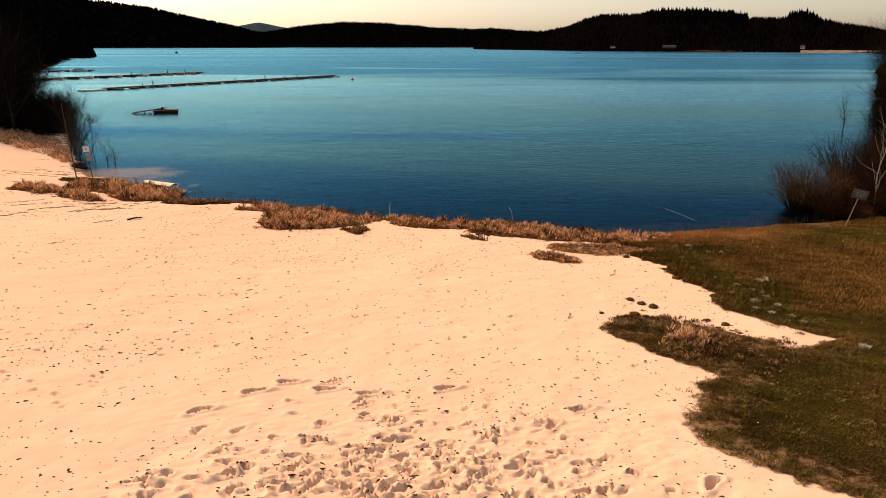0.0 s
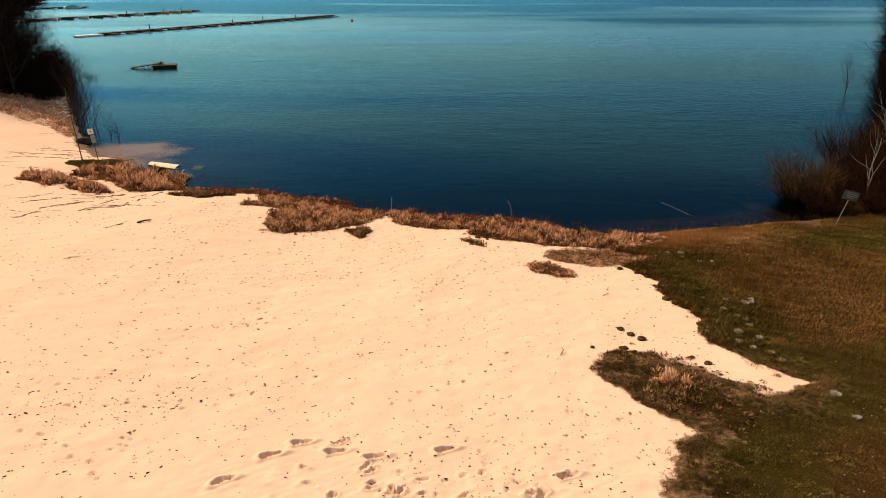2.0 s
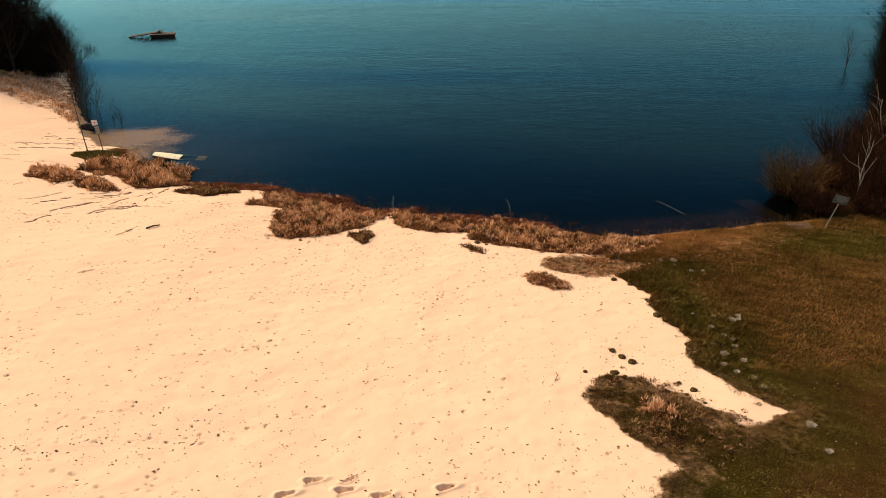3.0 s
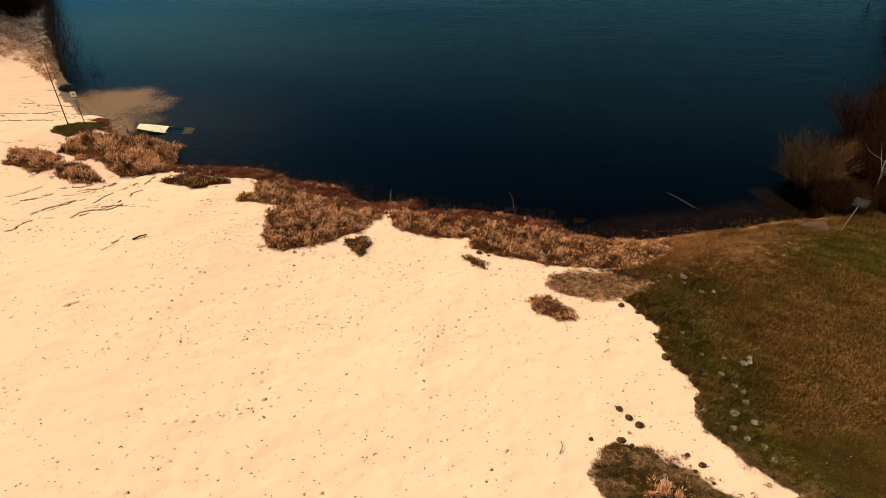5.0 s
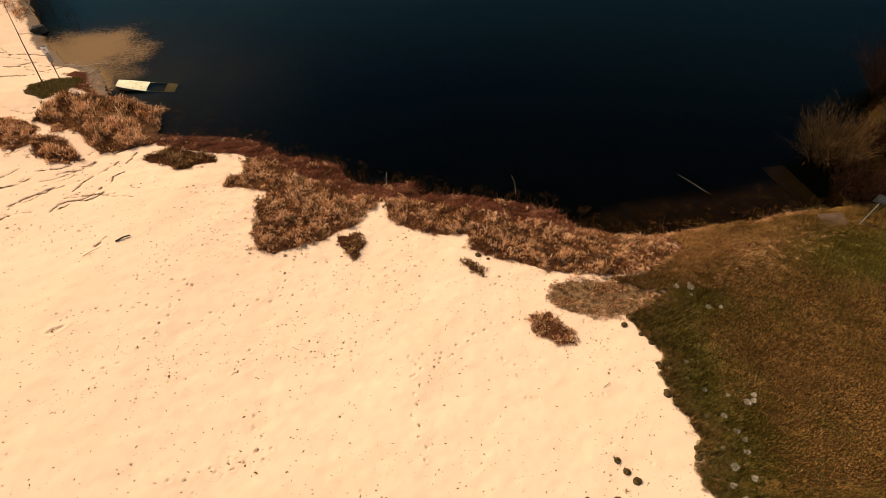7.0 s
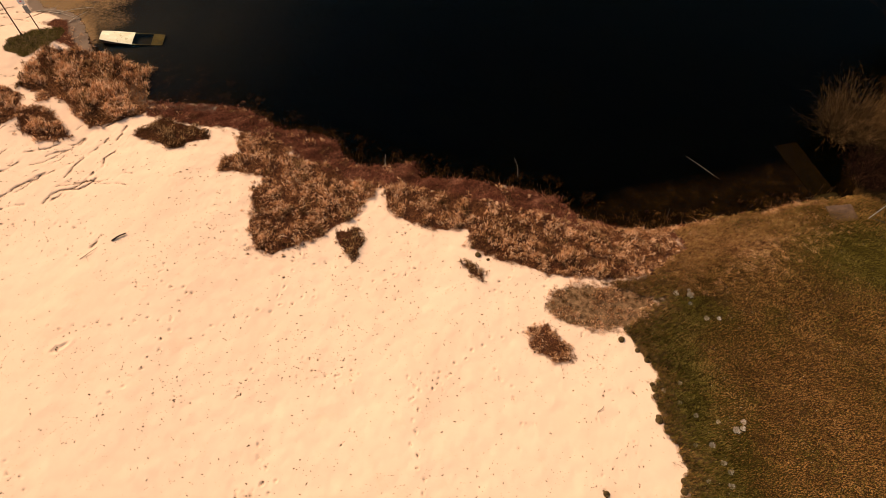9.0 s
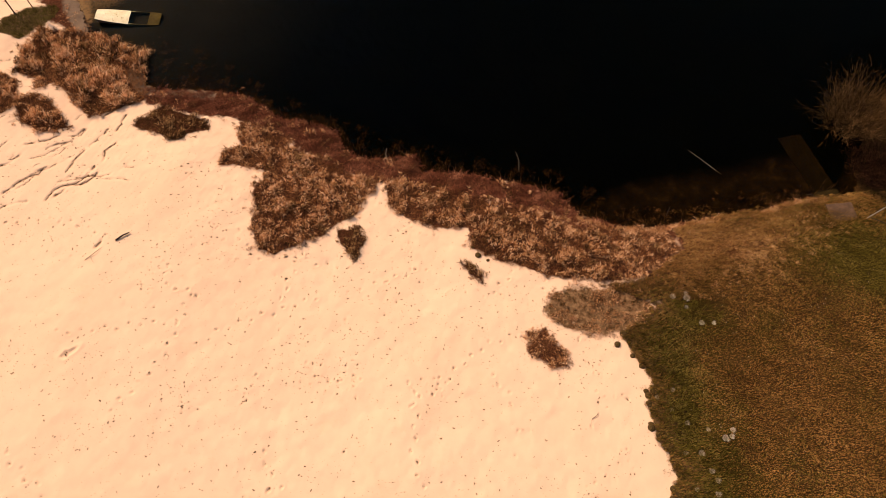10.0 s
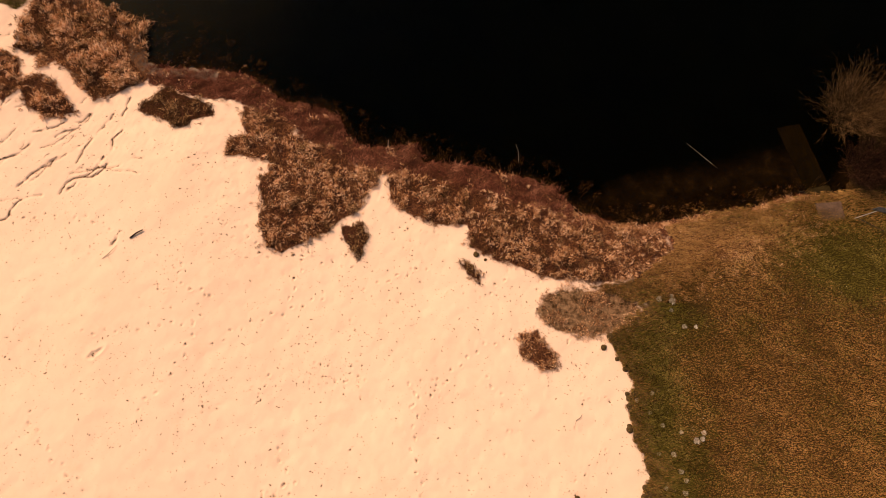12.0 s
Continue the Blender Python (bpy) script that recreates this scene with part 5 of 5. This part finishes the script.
i, j = np.clip(np.searchsorted(gx, x), 1, len(gx) - 1), np.clip(np.searchsorted(gy, y), 1, len(gy) - 1)
z = np.where(y < 21, np.maximum(np.maximum(GZ[j, i], GZ[j - 1, i - 1]), np.maximum(GZ[j - 1, i], GZ[j, i - 1])), z)
rim = np.stack([x[:, None] + out * np.cos(ang), y[:, None] + out * np.sin(ang), np.repeat(z[:, None] - 0.005, 5, 1)], -1)
v = np.concatenate([rim, np.stack([x, y, z + size * 0.5], -1)[:, None]], 1).reshape(-1, 3)
f = (np.arange(n)[:, None, None] * 6 + np.array([(k, (k + 1) % 5, 5) for k in range(5)])).reshape(-1, 3)
tagged(fast("debris", v, f, BITS), "dark bits of bark and leaf on sand, some standing for shade in prints", "debris", kind="stuff")


bits = []  # dark bits along the little scarps, standing in for their shade
for line in lines:
    for (x0, y0), (x1, y1) in zip(line, line[1:]):
        turn, length = math.atan2(y1 - y0, x1 - x0), math.hypot(x1 - x0, y1 - y0)
        for _ in range(int(length * (60 if line in CRACKS else 22))):
            t = r.random()
            x, y = x0 + (x1 - x0) * t, y0 + (y1 - y0) * t
            wave = float(jag(x, y, 8)), float(jag(x, y, 9))
            if float(waver(x, y, 0.9, 28)) > -0.15:
                bits.append((x - wave[0] + r.normal(0, 0.016), y - wave[1] + r.normal(0, 0.02), turn + r.normal(0, 0.5), r.uniform(0.02, 0.06)))
bits = np.array(bits)
z = height(bits[:, 0], bits[:, 1])
dry = z > 0.15
bits, z = bits[dry], z[dry]
half = np.stack([np.cos(bits[:, 2]), np.sin(bits[:, 2])], 1) * bits[:, 3:4]
rows = np.column_stack([bits[:, :2] - half, z - 0.01, bits[:, :2] + half, z + 0.01, r.uniform(0.004, 0.007, len(z)), r.uniform(0.004, 0.009, len(z))])
tagged(fast("scarp_shade", *tubes(rows, 4), SCARP_DARK), "thin dark bits standing for shade in the sand's little scarps", "debris", kind="stuff")


# ---- things on the shore ----
def boat():
    """A flat punt: raised bow with a deck, open middle, low stern under water."""
    root = tagged(new("boat"), "swamped cream rowing boat, its stern under water", "boat")
    stations = [(-2.05, 0.42, 0.30, 0.52), (-1.8, 0.48, 0.14, 0.51), (-1.0, 0.56, 0.02, 0.49), (0.0, 0.60, 0.0, 0.47), (1.0, 0.60, 0.0, 0.46), (1.7, 0.57, 0.03, 0.46), (2.05, 0.52, 0.10, 0.47)]
    bm = bmesh.new()
    rings = []
    for x, w, keel, top in stations:
        rings.append([bm.verts.new((x, s * q, z)) for s, q, z in ((-1, w, top), (-1, w * 0.94, top * 0.6 + keel * 0.4), (-1, w * 0.78, keel), (1, w * 0.78, keel), (1, w * 0.94, top * 0.6 + keel * 0.4), (1, w, top))])
    for a, b in zip(rings, rings[1:]):
        for k in range(5):
            bm.faces.new((a[k], a[k + 1], b[k + 1], b[k]))
    bm.faces.new(rings[0])
    bm.faces.new(rings[-1][::-1])
    bmesh.ops.recalc_face_normals(bm, faces=bm.faces)
    bmesh.ops.solidify(bm, geom=bm.faces[:], thickness=0.035)
    # The hull's shaded sides get their shade from this dark material.
    part("hull", bm, RUST, root, "hull sides coloured dark for their shade")

    def deck(x0, x1, name, mat, lift=0.012):
        bm = bmesh.new()
        rows = []
        for x in np.linspace(x0, x1, 5):
            w = float(np.interp(x, [s[0] for s in stations], [s[1] for s in stations])) + 0.02
            top = float(np.interp(x, [s[0] for s in stations], [s[3] for s in stations])) + lift
            rows.append([bm.verts.new((x, s * w, top + 0.05 * (1 - abs(s)))) for s in (-1, -0.5, 0, 0.5, 1)])
        for a, b in zip(rows, rows[1:]):
            for k in range(4):
                bm.faces.new((a[k], b[k], b[k + 1], a[k + 1]))
        bmesh.ops.recalc_face_normals(bm, faces=bm.faces)
        bmesh.ops.solidify(bm, geom=bm.faces[:], thickness=0.03)
        part(name, bm, mat, root)

    deck(-2.05, 0.05, "bow_deck", CREAM)
    deck(1.28, 2.03, "stern_deck", OLIVE, 0.012)
    part("floor", box(1.3, 0.95, 0.04, pose(0.66, 0, 0.07)), DARKWOOD, root, "dark wet floor boards")
    for s in (-1, 1):
        part("gunwale", box(1.26, 0.06, 0.05, pose(0.66, s * 0.58, 0.44), 0.012), OLIVE, root)
    return root


rowing = boat()
rowing.matrix_world = pose(-20.97, 56.45, -0.44, 0, 7.4, 2)


def leaning_sign():
    root = tagged(new("sign"), "leaning notice board on a pale steel post", "sign")
    root.matrix_world = pose(23.05, 41.35, ground_z(23.05, 41.35), 6, 13, -8)
    part("post", rod((0, 0, -0.3), (0, 0, 2.25), 0.022), STEEL, root)
    board = part("board", box(0.85, 0.03, 0.55, pose(0, -0.05, 1.78), 0.006), BOARD, root)
    for k, (w, z) in enumerate(((0.55, 2.21), (0.68, 2.11), (0.6, 2.01), (0.4, 1.91))):
        part("lettering", box(w, 0.006, 0.05, pose(0, -0.068, z)), INK, board, "faded unreadable line of writing")
    for z in (1.88, 2.18):
        part("bracket", box(0.12, 0.05, 0.04, pose(0, -0.015, z)), STEEL, root)


leaning_sign()


def notice_post():
    root = tagged(new("sign"), "thin post with a white and a grey notice plate", "sign")
    root.matrix_world = pose(-27.0, 56.6, ground_z(-27.0, 56.6), 0, -6, 0)
    part("post", rod((0, 0, -0.3), (0, 0, 2.6), 0.035), RUST, root)
    plate = part("plate", box(0.45, 0.02, 0.42, pose(0, -0.05, 2.1), 0.004), WHITE, root, "white warning plate")
    part("emblem", box(0.13, 0.004, 0.11, pose(0, -0.064, 2.27)), RED, plate, "small red unreadable emblem")
    plate = part("plate", box(0.34, 0.02, 0.6, pose(0.06, -0.05, 1.4), 0.004), STEEL, root, "grey notice plate")
    for k in range(4):
        part("lettering", box(0.24, 0.004, 0.04, pose(0.06, -0.064, 1.5 + 0.11 * k)), INK, plate, "unreadable line of writing")


notice_post()
pole = tagged(new("pole"), "tall thin leaning bare pole in a turf patch", "pole")
pole.matrix_world = pose(-27.9, 55.9, ground_z(-27.9, 55.9), 0, -5, 0)
bm = rod((0, 0, -0.3), (0, 0, 3.0), 0.045, 0.035)
rod((0, 0, 3.0), (0.06, 0, 5.6), 0.035, 0.015, bm=bm)
part("shaft", bm, RUST, pole)
part("collar", rod((0, 0, -0.05), (0, 0, 0.15), 0.07), RUST, pole)


def worn_slab(name, label, sx, sy, sz, m, mat, seed):
    bm = bmesh.new()
    bmesh.ops.create_grid(bm, x_segments=14, y_segments=14, size=0.5)
    bmesh.ops.solidify(bm, geom=bm.faces[:], thickness=-1.0)
    r = random.Random(seed)
    for v in bm.verts:
        edge = max(abs(v.co.x), abs(v.co.y)) > 0.49
        v.co = Vector((v.co.x * sx + (r.uniform(-0.03, 0.02) if edge else 0), v.co.y * sy + (r.uniform(-0.03, 0.02) if edge else 0), v.co.z * sz + (r.uniform(-0.015, 0.004) if edge else r.uniform(-0.004, 0.004))))
    ob = part(name, bm, mat, None)
    ob.matrix_world = m
    return tagged(ob, label, "slab")


worn_slab("slab", "worn concrete landing slab at the lawn's edge", 1.45, 1.1, 0.12, pose(21.8, 41.75, ground_z(21.8, 41.75) - 0.02, 2, 0, 6), CONCRETE, 1)
worn_slab("ramp", "sunken concrete slipway running down under the water", 1.4, 4.7, 0.12, pose(20.98, 45.2, -0.27, -4.6, 0, 14), SUNK_CONCRETE, 2)


def stick(name, label, points, r0, r1, mat, twigs=0, seed=0):
    """A crooked branch through points, with stubs."""
    r = random.Random(seed)
    bm = bmesh.new()
    for k, (a, b) in enumerate(zip(points, points[1:])):
        n = len(points) - 1
        rod(a, b, r0 + (r1 - r0) * k / n, r0 + (r1 - r0) * (k + 1) / n, 7, bm)
    for _ in range(twigs):
        k = r.randrange(len(points) - 1)
        a = Vector(points[k]).lerp(Vector(points[k + 1]), r.random())
        rod(a, a + Vector((r.uniform(-0.5, 0.5), r.uniform(-0.5, 0.5), r.uniform(0.05, 0.3))), r1 * 0.8, r1 * 0.3, 5, bm)
    ob = part(name, bm, mat, None)
    return tagged(ob, label, "branch")


stick("branch", "pale bare branch slanting out of the water", [(14.0, 45.7, 0.5), (14.7, 45.22, 0.3), (15.3, 44.84, 0.08), (15.8, 44.5, -0.1)], 0.006, 0.010, DRIFT)
stick("branch", "thin bent reed stalk standing in the water", [(4.3, 44.4, -0.2), (4.25, 44.8, 0.5), (4.05, 45.2, 0.75)], 0.009, 0.005, DRIFT)
stick("branch", "upright dead stick at the water's edge", [(-3.3, 45.0, -0.1), (-3.32, 45.05, 0.6), (-3.27, 45.1, 1.0)], 0.018, 0.01, DRIFT)
stick("branch", "upright thin stake at the water's edge", [(12.3, 41.6, -0.1), (12.32, 41.65, 0.7)], 0.015, 0.01, DARKWOOD)
z = ground_z(-16.5, 38.7)
stick("driftwood", "short dark piece of driftwood on sand", [(-16.8, 38.45, z + 0.05), (-16.5, 38.75, z + 0.08), (-16.2, 38.95, z + 0.05)], 0.05, 0.035, DARKWOOD)
for k, (x0, y0, x1, y1) in enumerate(((4.2, 23.4, 4.35, 24.1), (-18.0, 37.2, -17.4, 38.0), (7.0, 29.6, 7.3, 29.9))):
    stick("twig", "thin dark twig lying on sand", [(x0, y0, ground_z(x0, y0) + 0.02), ((x0 + x1) / 2 + 0.08, (y0 + y1) / 2, ground_z(x0, y0) + 0.05), (x1, y1, ground_z(x1, y1) + 0.02)], 0.014, 0.008, DARKWOOD, 1, k)
for k, (x, y, turn, length) in enumerate(((-25.6, 59.4, 20, 2.4), (-26.4, 58.8, -15, 2.0), (-25.2, 58.6, 60, 1.6), (-27.4, 59.2, 5, 1.6), (18.6, 42.0, 30, 0.7), (16.3, 41.2, 8, 0.9), (20.6, 42.9, -30, 0.8))):
    c, s = math.cos(radians(turn)) * length / 2, math.sin(radians(turn)) * length / 2
    z0, z1 = max(0, ground_z(x - c, y - s)) + 0.04, max(0, ground_z(x + c, y + s)) + 0.04
    stick("driftwood", "washed-up pale branch at the water's edge", [(x - c, y - s, z0), (x, y + 0.1, (z0 + z1) / 2 + 0.03), (x + c, y + s, z1)], 0.026 if x < 0 else 0.016, 0.012 if x < 0 else 0.007, DRIFT if x < 0 else BARK, 3, 10 + k)
z = ground_z(24.0, 40.9)
# Dark rod laid along the sign post's cast shadow on the lawn.
tagged(stick("hose", "thin dark rod in place of the sign post's shadow", [(23.2, 41.3, z + 0.05), (23.9, 40.9, z + 0.07), (24.6, 40.5, z + 0.07), (25.8, 39.6, z + 0.1)], 0.02, 0.02, DARKWOOD), "thin dark rod in place of the sign post's shadow", "hose")
r = np.random.default_rng(91)
rock = bmesh.new()
bmesh.ops.create_icosphere(rock, subdivisions=3, radius=0.5)
for v in rock.verts:
    v.co *= 1 + 0.55 * noise.noise(v.co * 2.6) + 0.25 * noise.noise(v.co * 7)
    v.co.x *= 1.2
    v.co.z = v.co.z * 0.75
mound = part("mound", rock, DARKWOOD, None)
tagged(mound, "dark clod of undercut peat at the bank", "mound")
mound.matrix_world = pose(-31.9, 64.9, 0.15, 0, 0, 30)


# ---- on the lake ----
def raft():
    root = tagged(new("raft"), "dark floating bathing platform with a sloping ramp", "raft")
    root.matrix_world = pose(-43.8, 118.9, 0, 0, 0, 14)
    for k in range(9):
        part("plank", box(0.36, 2.6, 0.06, pose(-1.6 + 0.4 * k, 0, 0.5 + 0.004 * (k % 2))), DECK, root)
    part("frame", box(3.6, 2.5, 0.2, pose(0, 0, 0.29)), DARKWOOD, root)
    for s in (-1, 1):
        part("float", box(3.4, 0.7, 0.42, pose(0, s * 0.8, -0.14), 0.08), DARKWOOD, root)
    part("ramp", box(5.0, 1.5, 0.12, pose(-2.6, 0.5, 0.4, 0, -8, 0), 0.02), DARKWOOD, root)
    part("support", box(0.2, 1.3, 0.45, pose(-0.6, 0.5, 0.5)), DARKWOOD, root)


raft()
r = np.random.default_rng(17)
pts = np.column_stack([-45.2 + r.normal(0, 1.5, 130), 116.2 + r.normal(0, 0.6, 130), np.full(130, -0.2)])
v, f = blades(pts, r.uniform(0.5, 1.3, 130), np.full(130, 0.035), r.uniform(0.05, 0.5, 130), r)
tagged(fast("reed_stalks", v, f, TWIG), "sparse dark reeds round the bathing platform", "reeds", kind="stuff")


def jetty(a, b, label, fingers, side, seed, finger=3.6):
    """A floating jetty of dark deck sections with finger pontoons and mooring piles."""
    a, b = Vector((*a, 0)), Vector((*b, 0))
    length = (b - a).length
    root = tagged(new("jetty"), label, "jetty", "jetties in the bay")
    root.matrix_world = Matrix.Translation(a) @ (b - a).to_track_quat("X", "Z").to_matrix().to_4x4()
    r = random.Random(seed)
    n = max(3, int(length / 6))
    for k in range(n):
        part("deck", box(length / n - 0.12, 1.8, 0.3, pose((k + 0.5) * length / n, 0, 0.28), 0.03), DECK, root)
        part("float", box(length / n * 0.6, 1.5, 0.42, pose((k + 0.5) * length / n, 0, -0.13), 0.05), DARKWOOD, root)
    for k in range(fingers):
        x = (k + 0.4) * length / fingers
        part("finger", box(0.6, finger, 0.22, pose(x, side * (finger / 2 + 0.9), 0.22), 0.02), DECK, root)
    for k in range(fingers // 4 + 1):
        x = r.uniform(0.05, 0.95) * length
        part("pile", rod((x, 1.15, -1.0), (x, 1.15, r.uniform(0.9, 1.7)), 0.13), DARKWOOD, root)
    return root


jetty((-80.5, 180), (-37.0, 257.5), "long dark floating jetty with finger pontoons", 20, -1, 1)
jetty((-128, 222), (-91.5, 288.5), "floating jetty with boats laid up along it", 16, -1, 2)
jetty((-176, 284), (-143.5, 314), "short floating jetty near the wooded shore", 8, -1, 3)
pontoon = part("pontoon", box(6.5, 1.6, 0.35, pose(0, 0, 0.02), 0.06), WHITE, None)
pontoon.matrix_world = pose(-82.0, 177.2, 0, 0, 0, 55)
tagged(pontoon, "pale pontoon moored at the jetty's end", "pontoon")


def dinghy(x, y, turn, length, mat, label, cover=None):
    root = tagged(new("boat"), label, "boat", "boats at the jetties")
    root.matrix_world = pose(x, y, 0, 0, 0, turn)
    bm = bmesh.new()
    rings = []
    for t in (0, 0.25, 0.5, 0.75, 0.93, 1.0):
        w = length * 0.19 * (1 - max(0, (t - 0.45) / 0.58) ** 2) * (0.85 + 0.3 * min(t, 0.5))
        keel = 0.05 + 0.35 * max(0, t - 0.6) ** 1.5
        rings.append([bm.verts.new((t * length - length / 2, s * w * q, z)) for s, q, z in ((-1, 1, 0.6 + 0.15 * t), (-1, 0.7, keel - 0.05), (1, 0.7, keel - 0.05), (1, 1, 0.6 + 0.15 * t))])
    for p, q in zip(rings, rings[1:]):
        for k in range(3):
            bm.faces.new((p[k], p[k + 1], q[k + 1], q[k]))
    bm.faces.new(rings[0])
    part("hull", bm, mat, root)
    if cover:
        bm = box(length * 0.8, length * 0.3, 0.75, pose(-0.1 * length, 0, 0.55))
        for v in bm.verts:
            if v.co.z > 1:
                v.co.x, v.co.y = v.co.x * 0.6, v.co.y * 0.25
        part("cover", bm, cover, root)
    else:
        part("thwart", box(0.25, length * 0.3, 0.05, pose(0, 0, 0.5)), DECK, root)


dinghy(-146.5, 307, 40, 6.5, WHITE, "boat under a turquoise cover by the jetty", TEAL)
for k in range(13):
    t = 0.06 + 0.07 * k
    x, y = -128 + 36.5 * t, 222 + 66.5 * t
    dinghy(x + 2.6, y - 1.6, -30, 4.4, (WHITE, DECK, WHITE, DECK)[k % 4] if k < 10 else ORANGE, "small open boat laid up along the jetty")


def buoy(x, y, size, mat, label):
    bm = bmesh.new()
    bmesh.ops.create_uvsphere(bm, u_segments=12, v_segments=8, radius=size)
    for v in bm.verts:
        v.co.z = v.co.z * 0.9 + size * 0.35
    root = tagged(new("buoy"), label, "buoy")
    root.matrix_world = pose(x, y, 0)
    part("float", bm, mat, root)
    part("staff", rod((0, 0, size), (0, 0, size * 2.0), size * 0.12), mat, root)


buoy(-28.0, 235.0, 0.42, RED, "small red mooring buoy on the lake")
buoy(-330.0, 950.0, 1.8, DARKWOOD, "dark navigation buoy far out on the lake")
dinghy(168, 960, 5, 8, DARKWOOD, "dark open boat far out on the lake")
